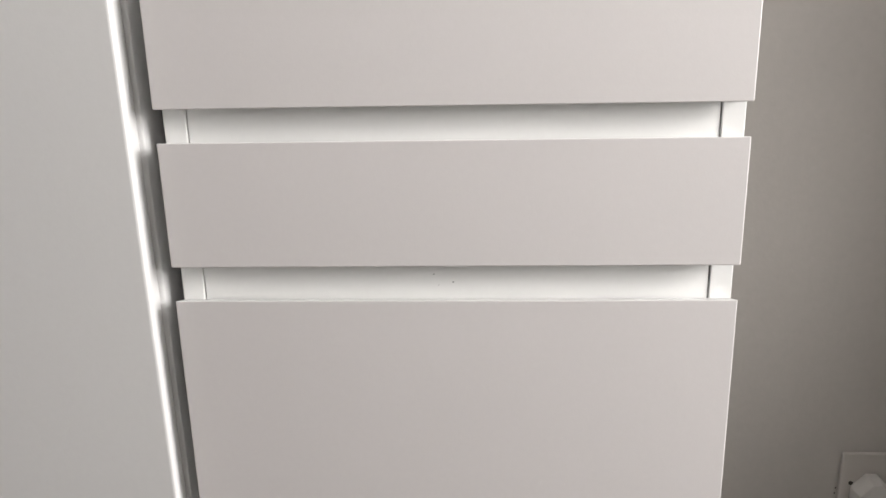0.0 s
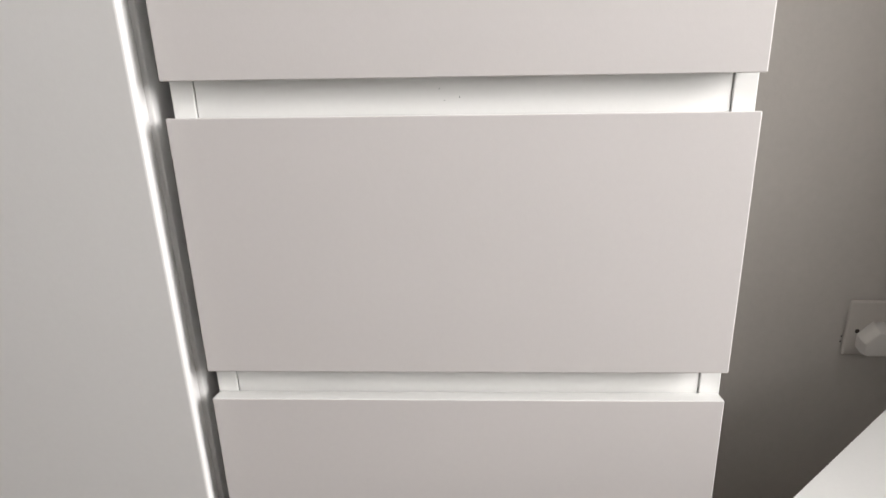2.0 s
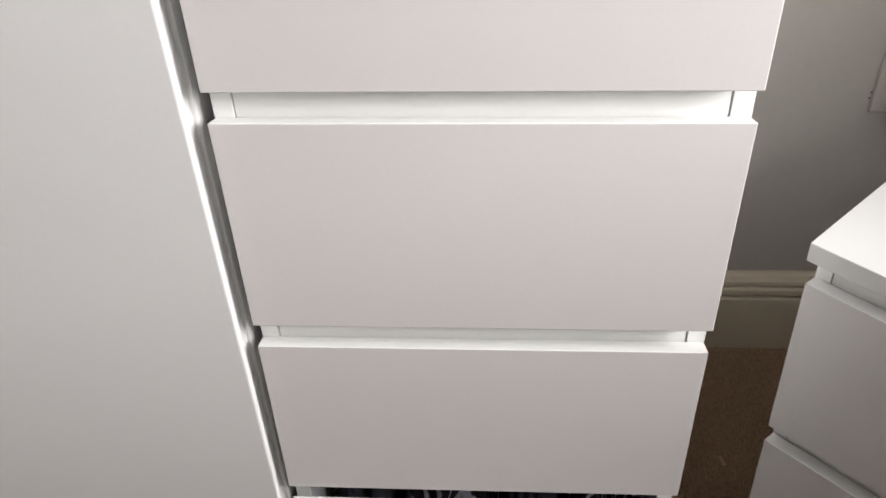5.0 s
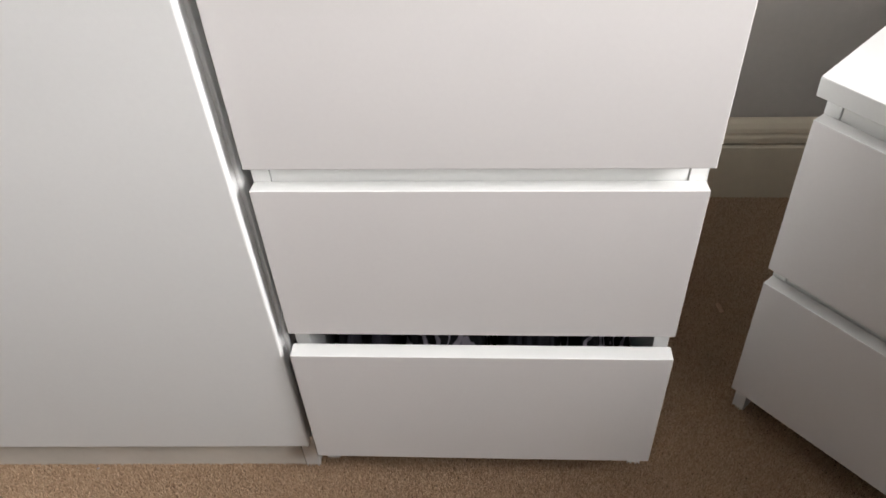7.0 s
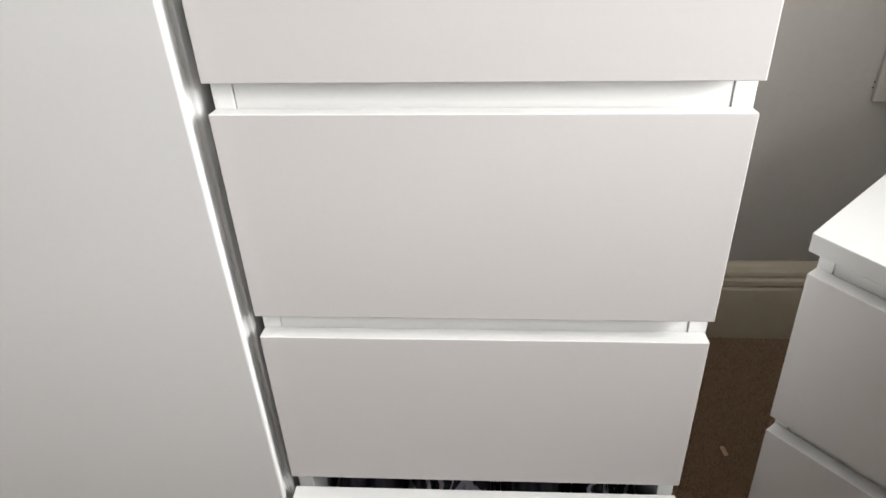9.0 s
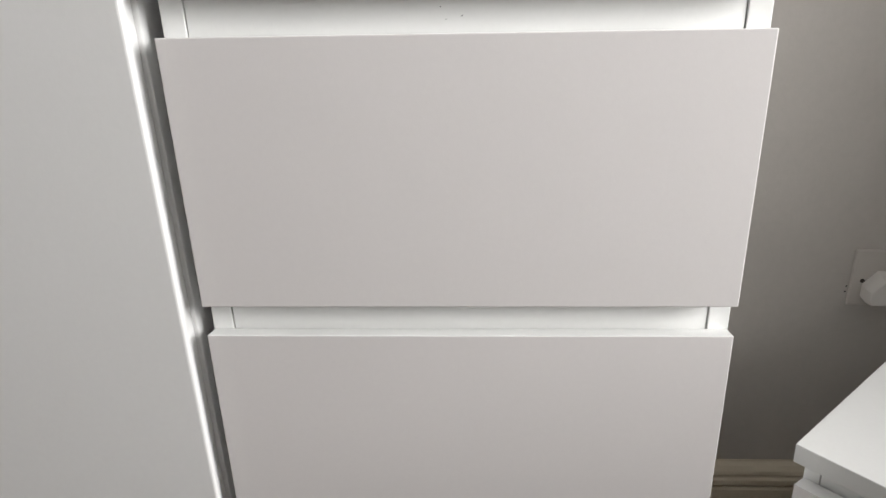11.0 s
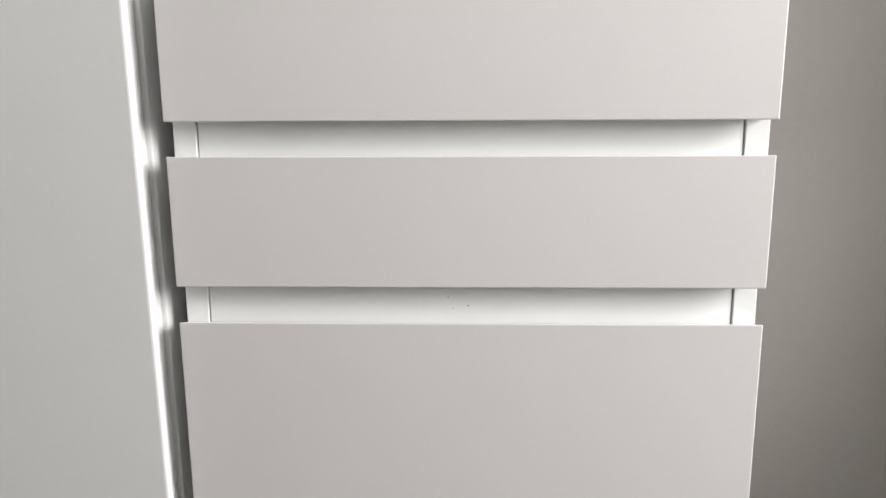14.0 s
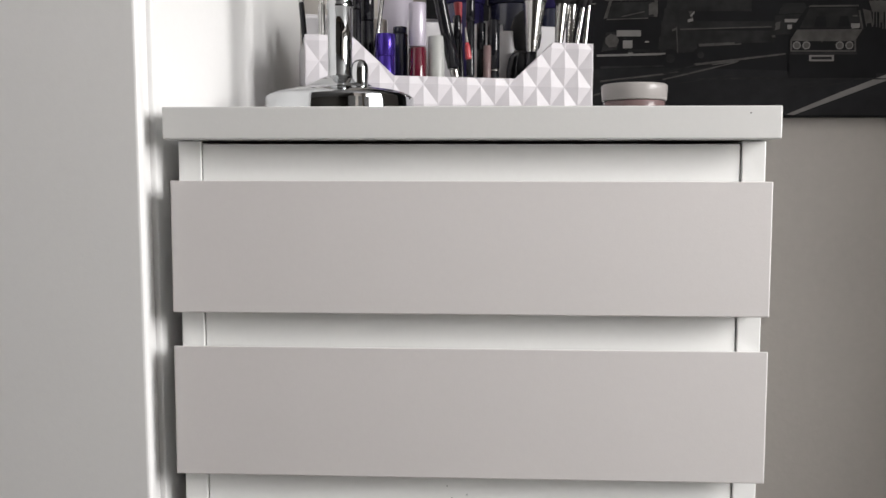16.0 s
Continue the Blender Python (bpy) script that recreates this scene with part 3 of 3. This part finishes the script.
printed("grille_rim", [(0.3709, 1.3333), (0.4468, 1.3329), (0.4463, 1.3467), (0.3705, 1.3471)], PRINT_MID, 7)
printed("grille", [(0.3728, 1.3349), (0.4448, 1.3346), (0.4444, 1.3451), (0.3725, 1.3455)], PRINT_BLACK, 8)
printed("headlamp", disc(0.3779, 1.3405, 0.0047), PRINT_LIGHT, 9)
printed("headlamp_glass", disc(0.3779, 1.3405, 0.0034), PRINT_MID, 10)
printed("headlamp", disc(0.3890, 1.3404, 0.0047), PRINT_LIGHT, 9)
printed("headlamp_glass", disc(0.3890, 1.3404, 0.0034), PRINT_MID, 10)
printed("headlamp", disc(0.4276, 1.3402, 0.0047), PRINT_LIGHT, 9)
printed("headlamp_glass", disc(0.4276, 1.3402, 0.0034), PRINT_MID, 10)
printed("headlamp", disc(0.4387, 1.3402, 0.0047), PRINT_LIGHT, 9)
printed("headlamp_glass", disc(0.4387, 1.3402, 0.0034), PRINT_MID, 10)
printed("plate_bar", [(0.3929, 1.3220), (0.4218, 1.3219), (0.4215, 1.3291), (0.3927, 1.3293)], PRINT_LIGHT, 7, "pale unreadable plate in the print")
printed("plate_ink", [(0.3955, 1.3240), (0.4191, 1.3239), (0.4189, 1.3272), (0.3954, 1.3273)], PRINT_DARK, 8)
printed("side_window", [(0.4574, 1.3616), (0.4658, 1.3616), (0.4619, 1.3799), (0.4527, 1.3825)], PRINT_MID, 6)
printed("street_post", [(0.4728, 1.3668), (0.4767, 1.3667), (0.4756, 1.3927), (0.4717, 1.3928)], PRINT_MID, 2)
printed("street_post", [(0.4657, 1.3811), (0.4683, 1.3811), (0.4678, 1.3928), (0.4652, 1.3928)], PRINT_MID, 2)
printed("building_band", [(0.4889, 1.3536), (0.5277, 1.3534), (0.5260, 1.3924), (0.4872, 1.3927)], PRINT_DARK, 2)
printed("fence_bar", [(0.4651, 1.3636), (0.4666, 1.3636), (0.4658, 1.3853), (0.4643, 1.3853)], PRINT_MID, 6)
printed("fence_bar", [(0.4686, 1.3614), (0.4699, 1.3614), (0.4690, 1.3848), (0.4677, 1.3848)], PRINT_MID, 6)
printed("fence_bar", [(0.4723, 1.3609), (0.4738, 1.3609), (0.4729, 1.3857), (0.4714, 1.3857)], PRINT_MID, 6)
printed("fence_bar", [(0.4761, 1.3592), (0.4774, 1.3592), (0.4763, 1.3852), (0.4751, 1.3852)], PRINT_MID, 6)
printed("fence_bar", [(0.4791, 1.3592), (0.4806, 1.3591), (0.4795, 1.3873), (0.4780, 1.3873)], PRINT_MID, 6)
printed("fence_bar", [(0.4835, 1.3580), (0.4850, 1.3580), (0.4839, 1.3860), (0.4823, 1.3860)], PRINT_MID, 6)
printed("fence_bar", [(0.4873, 1.3591), (0.4886, 1.3591), (0.4875, 1.3868), (0.4862, 1.3868)], PRINT_MID, 6)
printed("pale_front", [(0.4641, 1.3788), (0.4801, 1.3787), (0.4795, 1.3916), (0.4593, 1.3918)], PRINT_MID, 5)
printed("horizon_line", [(0.2420, 1.3593), (0.3484, 1.3619), (0.3484, 1.3632), (0.2420, 1.3610)], PRINT_MID, 2)
printed("far_road", [(0.2269, 1.3425), (0.3522, 1.3444), (0.3518, 1.3580), (0.2266, 1.3590)], PRINT_DARK, 1)
printed("far_line", [(0.2645, 1.3398), (0.3140, 1.3421), (0.3139, 1.3434), (0.2645, 1.3411)], PRINT_MID, 2)
printed("lane_line", [(0.2222, 1.3003), (0.2586, 1.3085), (0.3090, 1.3210), (0.3112, 1.3227), (0.2586, 1.3107), (0.2222, 1.3021)], PRINT_MID, 3)
printed("lane_line", [(0.1477, 1.2909), (0.2099, 1.3034), (0.2099, 1.3054), (0.1477, 1.2931)], PRINT_DARK, 3)
printed("lane_line", [(0.2805, 1.3179), (0.3112, 1.3219), (0.3112, 1.3236), (0.2804, 1.3194)], PRINT_MID, 3)
printed("lane_line", [(0.2232, 1.3071), (0.2542, 1.3085), (0.2541, 1.3103), (0.2231, 1.3091)], PRINT_DARK, 3)
printed("tail_glow", [(0.1540, 1.3507), (0.1601, 1.3555), (0.1668, 1.3537), (0.1703, 1.3473), (0.1670, 1.3400), (0.1586, 1.3396), (0.1541, 1.3445)], PRINT_MID, 4)
printed("rear_shelf", [(0.1554, 1.3714), (0.2042, 1.3728), (0.2042, 1.3741), (0.1554, 1.3727)], PRINT_MID, 4)
printed("window_patch", [(0.2046, 1.3771), (0.2151, 1.3784), (0.2149, 1.3898), (0.2094, 1.3920), (0.2043, 1.3894)], PRINT_MID, 5)
printed("cab_flank", [(0.2164, 1.3370), (0.2174, 1.3513), (0.2201, 1.3524), (0.2199, 1.3366)], PRINT_DARK, 3)
printed("glint", [(0.2502, 1.3680), (0.2564, 1.3692), (0.2563, 1.3728), (0.2501, 1.3711)], PRINT_LIGHT, 12)
printed("glint", [(0.2527, 1.3754), (0.2570, 1.3806), (0.2583, 1.3797), (0.2545, 1.3745)], PRINT_LIGHT, 12)
printed("glint", [(0.2319, 1.3572), (0.2376, 1.3593), (0.2367, 1.3620), (0.2319, 1.3598)], PRINT_MID, 12)
printed("bumper_end", [(0.2152, 1.3300), (0.2249, 1.3308), (0.2249, 1.3326), (0.2151, 1.3322)], PRINT_LIGHT, 12)
printed("van_screen", [(0.3561, 1.3771), (0.3878, 1.3782), (0.3849, 1.3895), (0.3605, 1.3888)], PRINT_DARK, 4)
printed("van_lamp", [(0.3518, 1.3580), (0.3579, 1.3601), (0.3585, 1.3684), (0.3542, 1.3676)], PRINT_MID, 5)
printed("screen_glint", [(0.4406, 1.3595), (0.4496, 1.3603), (0.4491, 1.3629), (0.4409, 1.3625)], PRINT_LIGHT, 8)
printed("pillar", [(0.4518, 1.3594), (0.4544, 1.3594), (0.4498, 1.3807), (0.4476, 1.3807)], PRINT_MID, 8)
printed("pillar", [(0.4580, 1.3680), (0.4606, 1.3676), (0.4545, 1.3815), (0.4523, 1.3815)], PRINT_MID, 8)
printed("door_mirror", [(0.4571, 1.3589), (0.4640, 1.3593), (0.4628, 1.3658), (0.4581, 1.3654)], PRINT_BLACK, 9)
printed("wheel_arch", [(0.3699, 1.3052), (0.3874, 1.3051), (0.3858, 1.3205), (0.3700, 1.3206)], PRINT_BLACK, 9)
printed("sill_shade", [(0.3699, 1.3026), (0.4713, 1.3025), (0.4709, 1.3266), (0.4529, 1.3319), (0.3690, 1.3325)], PRINT_BLACK, 6)
printed("road_shine", [(0.3007, 1.3023), (0.3689, 1.3022), (0.3688, 1.3035), (0.3007, 1.3034)], PRINT_DARK, 3)
glints = random.Random(11)
for k in range(34):
    gx, gz2 = glints.uniform(0.13, 0.62), glints.uniform(1.325, 1.50)
    gw, gh = glints.uniform(0.0012, 0.006), glints.uniform(0.0008, 0.0028)
    printed("glint", rect(gx, gx + gw, gz2, gz2 + gh), glints.choice((PRINT_MID, PRINT_DARK, PRINT_DARK, PRINT_LIGHT)), 11)
for k in range(12):
    gx = glints.uniform(0.12, 0.45)
    gz2 = glints.uniform(1.275, 1.305)
    printed("scratch", [(gx, gz2), (gx + 0.04, gz2 + 0.006), (gx + 0.04, gz2 + 0.0066), (gx, gz2 + 0.0006)], PRINT_DARK, 3)


# ---------------------------------------------------------------- things on top of the chest
TOPZ = 1.2305
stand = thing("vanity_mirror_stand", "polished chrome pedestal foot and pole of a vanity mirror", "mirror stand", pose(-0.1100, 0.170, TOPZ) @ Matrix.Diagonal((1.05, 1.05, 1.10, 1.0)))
R = 0.0592
part("base", lathe([(R * 0.96, 0), (R * 0.995, 0.001), (R, 0.003), (R, 0.0172), (R * 0.994, 0.0180), (R * 0.975, 0.0191), (R * 0.92, 0.0208), (R * 0.82, 0.0226), (R * 0.70, 0.0240), (R * 0.58, 0.0247), (R * 0.47, 0.0252), (R * 0.46, 0.0262), (R * 0.43, 0.0276), (R * 0.30, 0.0318), (R * 0.22, 0.0340), (0, 0.0341)], 96), CHROME, stand, smooth=True)
part("pole", lathe([(0.0105, 0.0335), (0.0105, 0.0350), (0.0096, 0.0362), (0.0096, 0.0846), (0.0108, 0.0856), (0.0108, 0.0877), (0.0100, 0.0885), (0.0100, 0.0919), (0.0112, 0.0926), (0.0112, 0.0948), (0.0104, 0.0955), (0.0104, 0.26), (0.008, 0.262), (0, 0.262)], 40), CHROME, stand, smooth=True)
peg = part("peg", lathe([(0.0064, 0.022), (0.0066, 0.0225), (0.0066, 0.039), (0.0058, 0.0425), (0.0038, 0.0448), (0.0015, 0.0457), (0, 0.0458)], 28), CHROME, stand, smooth=True)
peg.matrix_basis = pose(0.0175, -0.012, 0)
for a, w in ((17.5, 5.0), (23.5, 2.6), (28.5, 4.0)):
    plaque = bmesh.new()
    rows = [[plaque.verts.new(((R + 0.0002) * math.sin(radians(a + w * (k / 4 - 0.5))), -(R + 0.0002) * math.cos(radians(a + w * (k / 4 - 0.5))), zz)) for k in range(5)] for zz in (0.0080, 0.0150)]
    for k in range(4):
        plaque.faces.new((rows[0][k], rows[0][k + 1], rows[1][k + 1], rows[1][k]))
    part("emblem_bar", plaque, DARK, stand, "dark plain emblem bar")

ORG_W, ORG_H, ORG_LOW, ORG_D = 0.2625, 0.0762, 0.0441, 0.115
CUT_A, CUT_B, CUT_C, CUT_D = 0.0402, 0.0774, 0.1882, 0.2234
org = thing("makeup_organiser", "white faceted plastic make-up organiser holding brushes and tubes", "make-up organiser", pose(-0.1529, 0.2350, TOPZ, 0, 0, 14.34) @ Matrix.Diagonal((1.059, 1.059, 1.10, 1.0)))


def facet(cx, cz, cw, ch, proud, cuts):
    """One raised diamond of the quilted front, trimmed by planes (point, normal of what is cut away)."""
    bm = bmesh.new()
    q = [(cx - cw / 2, 0, cz), (cx, 0, cz - ch / 2), (cx + cw / 2, 0, cz), (cx, 0, cz + ch / 2)]
    vs = [bm.verts.new(p) for p in q]
    ap = bm.verts.new((cx, -proud, cz))
    for k in range(4):
        bm.faces.new((vs[k], vs[(k + 1) % 4], ap))
    for co, no in cuts:
        bmesh.ops.bisect_plane(bm, geom=bm.verts[:] + bm.edges[:] + bm.faces[:], plane_co=co, plane_no=no, clear_outer=True)
    if bm.faces:
        part("facet", bm, FACET, front)
    else:
        bm.free()


def org_outline():
    return [(0, 0), (ORG_W, 0), (ORG_W, ORG_H), (CUT_D, ORG_H), (CUT_C, ORG_LOW), (CUT_B, ORG_LOW), (CUT_A, ORG_H), (0, ORG_H)]


front = part("front_panel", extrude_outline(org_outline(), 0.003, "y"), FACET, org)
dl, dr = Vector((ORG_H - ORG_LOW, 0, CUT_B - CUT_A)).normalized(), Vector((-(ORG_H - ORG_LOW), 0, CUT_D - CUT_C)).normalized()
base_cuts = [((0, 0, 0.0005), (0, 0, -1)), ((0.0005, 0, 0), (-1, 0, 0)), ((ORG_W - 0.0005, 0, 0), (1, 0, 0)), ((0, 0, ORG_H - 0.0005), (0, 0, 1))]
for lo, hi, extra in ((0, CUT_B, [((CUT_B, 0, 0), (1, 0, 0)), ((CUT_B, 0, ORG_LOW - 0.0005), dl)]),
                      (CUT_B, CUT_C, [((CUT_B, 0, 0), (-1, 0, 0)), ((CUT_C, 0, 0), (1, 0, 0)), ((0, 0, ORG_LOW - 0.0005), (0, 0, 1))]),
                      (CUT_C, ORG_W, [((CUT_C, 0, 0), (-1, 0, 0)), ((CUT_C, 0, ORG_LOW - 0.0005), dr)])):
    cw, ch = 0.0262, 0.0335
    for i in range(-1, 12):
        for j in range(-1, 4):
            for o in (0, 0.5):
                cx, cz = (i + o) * cw + 0.012, (j + o) * ch + 0.004
                if lo - cw / 2 < cx < hi + cw / 2 and cz - ch / 2 < ORG_H:
                    facet(cx, cz, cw, ch, 0.0023, base_cuts + extra)
part("side_panel", box(0, 0.003, 0.0032, ORG_D, 0.0, ORG_H, 0.0006), ORGAN, org)
part("side_panel", box(ORG_W - 0.003, ORG_W, 0.0032, ORG_D, 0.0, ORG_H, 0.0006), ORGAN, org)
part("base", box(0.0032, ORG_W - 0.0032, 0.0032, ORG_D - 0.0035, 0.0, 0.003), ORGAN, org)
part("back_panel", box(0.0032, ORG_W - 0.0032, ORG_D - 0.003, ORG_D, 0.0, 0.112, 0.0006), ORGAN, org)
part("divider", box(0.0035, ORG_W - 0.0035, 0.066, 0.0685, 0.0032, 0.1010, 0.0006), ORGAN, org)
for x in (0.049, ORG_W - 0.051):
    part("divider", box(x, x + 0.0025, 0.0032, 0.0655, 0.0032, 0.065, 0.0006), ORGAN, org)


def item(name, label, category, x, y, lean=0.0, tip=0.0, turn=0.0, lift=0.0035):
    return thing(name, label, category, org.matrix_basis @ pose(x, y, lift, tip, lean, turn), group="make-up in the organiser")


def tube(name, label, category, x, y, sections, lean=0.0, tip=0.0, lift=0.0035):
    """sections: (part name, material, [(radius, height)...])"""
    t = item(name, label, category, x, y, lean, tip, 0, lift)
    for n, mat, prof in sections:
        round_sides(part(n, lathe([(r, zz) for r, zz in prof], 32), mat, t))
    return t


def can(r, z0, z1, e=0.0008):
    return [(r - e, z0), (r, z0 + e), (r, z1 - e), (r - e, z1)]


def brush(x, y, length, r0, r1, metal, lean, tip, label, head=0.012):
    t = item("makeup_brush", label, "make-up brush", x, y, lean, tip)
    part("handle", lathe([(r0 * 0.7, 0), (r0, 0.004), (r0 * 1.05, length * 0.35), (r0, length * 0.6)], 20), metal, t, smooth=True)
    part("ferrule", lathe([(r0 * 1.02, length * 0.6), (r0 * 1.1, length * 0.62), (r1, length)], 24), STEEL, t)
    part("bristles", lathe([(r1 * 0.96, length), (r1 * 1.35, length + head * 0.6), (r1 * 1.3, length + head * 1.2), (r1 * 0.8, length + head * 1.8), (0, length + head * 2.0)], 24), BRISTLE, t, smooth=True)
    return t

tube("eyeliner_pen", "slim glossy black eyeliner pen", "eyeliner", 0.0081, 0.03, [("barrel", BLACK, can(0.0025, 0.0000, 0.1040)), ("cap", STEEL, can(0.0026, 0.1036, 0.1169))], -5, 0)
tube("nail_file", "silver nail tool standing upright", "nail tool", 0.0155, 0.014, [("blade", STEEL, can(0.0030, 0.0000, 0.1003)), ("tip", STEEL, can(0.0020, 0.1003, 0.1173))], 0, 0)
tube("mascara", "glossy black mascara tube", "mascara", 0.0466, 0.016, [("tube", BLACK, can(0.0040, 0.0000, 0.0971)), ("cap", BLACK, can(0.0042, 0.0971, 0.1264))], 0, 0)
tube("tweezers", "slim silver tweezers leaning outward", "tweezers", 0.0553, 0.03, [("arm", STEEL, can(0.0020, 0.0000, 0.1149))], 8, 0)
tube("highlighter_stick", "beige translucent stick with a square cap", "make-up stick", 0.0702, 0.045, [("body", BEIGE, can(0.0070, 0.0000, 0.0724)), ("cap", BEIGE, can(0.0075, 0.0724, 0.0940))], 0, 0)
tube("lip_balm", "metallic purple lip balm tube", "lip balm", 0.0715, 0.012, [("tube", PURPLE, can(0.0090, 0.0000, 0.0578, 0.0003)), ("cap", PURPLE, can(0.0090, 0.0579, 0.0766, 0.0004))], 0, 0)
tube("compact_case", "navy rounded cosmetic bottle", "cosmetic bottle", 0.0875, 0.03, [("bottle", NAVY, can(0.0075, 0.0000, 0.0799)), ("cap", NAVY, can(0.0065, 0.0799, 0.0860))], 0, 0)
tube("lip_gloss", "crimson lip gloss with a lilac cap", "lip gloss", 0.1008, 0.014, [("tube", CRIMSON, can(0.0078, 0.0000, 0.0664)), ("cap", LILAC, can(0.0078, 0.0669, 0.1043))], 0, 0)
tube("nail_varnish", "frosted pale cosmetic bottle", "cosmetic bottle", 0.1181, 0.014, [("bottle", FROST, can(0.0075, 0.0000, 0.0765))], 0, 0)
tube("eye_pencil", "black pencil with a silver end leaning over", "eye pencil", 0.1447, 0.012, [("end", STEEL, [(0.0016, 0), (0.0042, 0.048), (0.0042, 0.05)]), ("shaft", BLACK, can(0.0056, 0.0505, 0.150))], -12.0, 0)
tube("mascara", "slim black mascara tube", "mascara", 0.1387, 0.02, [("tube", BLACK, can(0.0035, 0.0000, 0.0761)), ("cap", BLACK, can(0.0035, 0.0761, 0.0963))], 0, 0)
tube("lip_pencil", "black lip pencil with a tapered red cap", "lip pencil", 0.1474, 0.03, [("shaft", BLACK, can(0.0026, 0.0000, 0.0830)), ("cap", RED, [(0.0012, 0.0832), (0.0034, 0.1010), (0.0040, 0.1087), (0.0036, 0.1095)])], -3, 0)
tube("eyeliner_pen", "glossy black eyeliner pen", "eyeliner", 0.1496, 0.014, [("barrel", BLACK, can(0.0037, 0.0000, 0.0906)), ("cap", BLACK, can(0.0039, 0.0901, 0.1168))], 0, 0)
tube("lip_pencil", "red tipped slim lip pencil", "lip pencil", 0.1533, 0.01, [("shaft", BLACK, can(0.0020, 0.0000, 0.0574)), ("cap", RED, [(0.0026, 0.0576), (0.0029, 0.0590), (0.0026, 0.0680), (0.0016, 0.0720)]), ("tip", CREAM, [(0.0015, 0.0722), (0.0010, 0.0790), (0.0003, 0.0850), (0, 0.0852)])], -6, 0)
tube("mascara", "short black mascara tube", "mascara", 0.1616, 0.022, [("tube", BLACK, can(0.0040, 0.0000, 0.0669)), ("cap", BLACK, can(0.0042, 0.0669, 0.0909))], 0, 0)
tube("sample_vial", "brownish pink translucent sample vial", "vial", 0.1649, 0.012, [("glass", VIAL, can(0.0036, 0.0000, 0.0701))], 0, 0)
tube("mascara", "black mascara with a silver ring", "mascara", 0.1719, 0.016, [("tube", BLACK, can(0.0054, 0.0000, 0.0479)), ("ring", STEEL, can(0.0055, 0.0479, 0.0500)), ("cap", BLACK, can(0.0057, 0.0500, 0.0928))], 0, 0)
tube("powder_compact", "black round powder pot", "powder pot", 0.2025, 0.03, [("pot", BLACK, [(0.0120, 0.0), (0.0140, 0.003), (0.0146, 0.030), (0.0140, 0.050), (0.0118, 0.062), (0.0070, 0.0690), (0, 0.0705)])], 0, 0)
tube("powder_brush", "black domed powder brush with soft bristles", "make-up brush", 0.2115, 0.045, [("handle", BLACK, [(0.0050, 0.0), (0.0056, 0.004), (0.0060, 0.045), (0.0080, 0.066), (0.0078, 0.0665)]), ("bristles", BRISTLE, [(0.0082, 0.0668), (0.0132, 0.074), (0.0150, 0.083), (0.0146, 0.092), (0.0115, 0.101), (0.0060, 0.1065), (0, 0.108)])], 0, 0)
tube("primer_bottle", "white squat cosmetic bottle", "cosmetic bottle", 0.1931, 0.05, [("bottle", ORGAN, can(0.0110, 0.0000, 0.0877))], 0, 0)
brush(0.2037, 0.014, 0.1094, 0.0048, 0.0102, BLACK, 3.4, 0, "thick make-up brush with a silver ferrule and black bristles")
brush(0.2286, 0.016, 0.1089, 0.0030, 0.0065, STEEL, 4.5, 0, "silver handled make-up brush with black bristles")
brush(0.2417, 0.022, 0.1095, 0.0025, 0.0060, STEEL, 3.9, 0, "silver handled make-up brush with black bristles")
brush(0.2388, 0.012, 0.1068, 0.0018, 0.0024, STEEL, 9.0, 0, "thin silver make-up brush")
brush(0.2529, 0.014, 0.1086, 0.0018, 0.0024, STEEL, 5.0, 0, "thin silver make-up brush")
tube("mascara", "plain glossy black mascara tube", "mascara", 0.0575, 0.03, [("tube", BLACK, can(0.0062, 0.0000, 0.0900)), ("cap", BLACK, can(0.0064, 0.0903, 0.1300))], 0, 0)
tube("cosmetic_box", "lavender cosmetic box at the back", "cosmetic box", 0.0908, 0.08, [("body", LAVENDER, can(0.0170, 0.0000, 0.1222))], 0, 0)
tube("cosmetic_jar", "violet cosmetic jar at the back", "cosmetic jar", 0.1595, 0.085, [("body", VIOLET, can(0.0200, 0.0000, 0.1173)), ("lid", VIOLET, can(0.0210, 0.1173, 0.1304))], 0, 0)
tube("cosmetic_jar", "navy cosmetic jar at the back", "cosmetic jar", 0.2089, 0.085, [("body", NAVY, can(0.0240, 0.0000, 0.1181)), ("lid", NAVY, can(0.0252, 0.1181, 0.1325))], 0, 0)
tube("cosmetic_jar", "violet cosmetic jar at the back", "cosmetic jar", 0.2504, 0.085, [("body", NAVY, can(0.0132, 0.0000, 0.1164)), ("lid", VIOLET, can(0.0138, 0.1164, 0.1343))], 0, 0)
jar = thing("cream_jar", "low cosmetic jar with a deep white lid and brownish glass", "cream jar", pose(0.1395, 0.2, TOPZ))
part("glass", lathe([(0.0222, 0), (0.0248, 0.0015), (0.0256, 0.006), (0.0262, 0.0182), (0.0255, 0.0190)], 64), VIAL, jar, smooth=True)
round_sides(part("lid", lathe([(0.0266, 0.0194), (0.0273, 0.0200), (0.0280, 0.0300), (0.0278, 0.0322), (0.0268, 0.0332), (0, 0.0332)], 64), CREAM, jar))
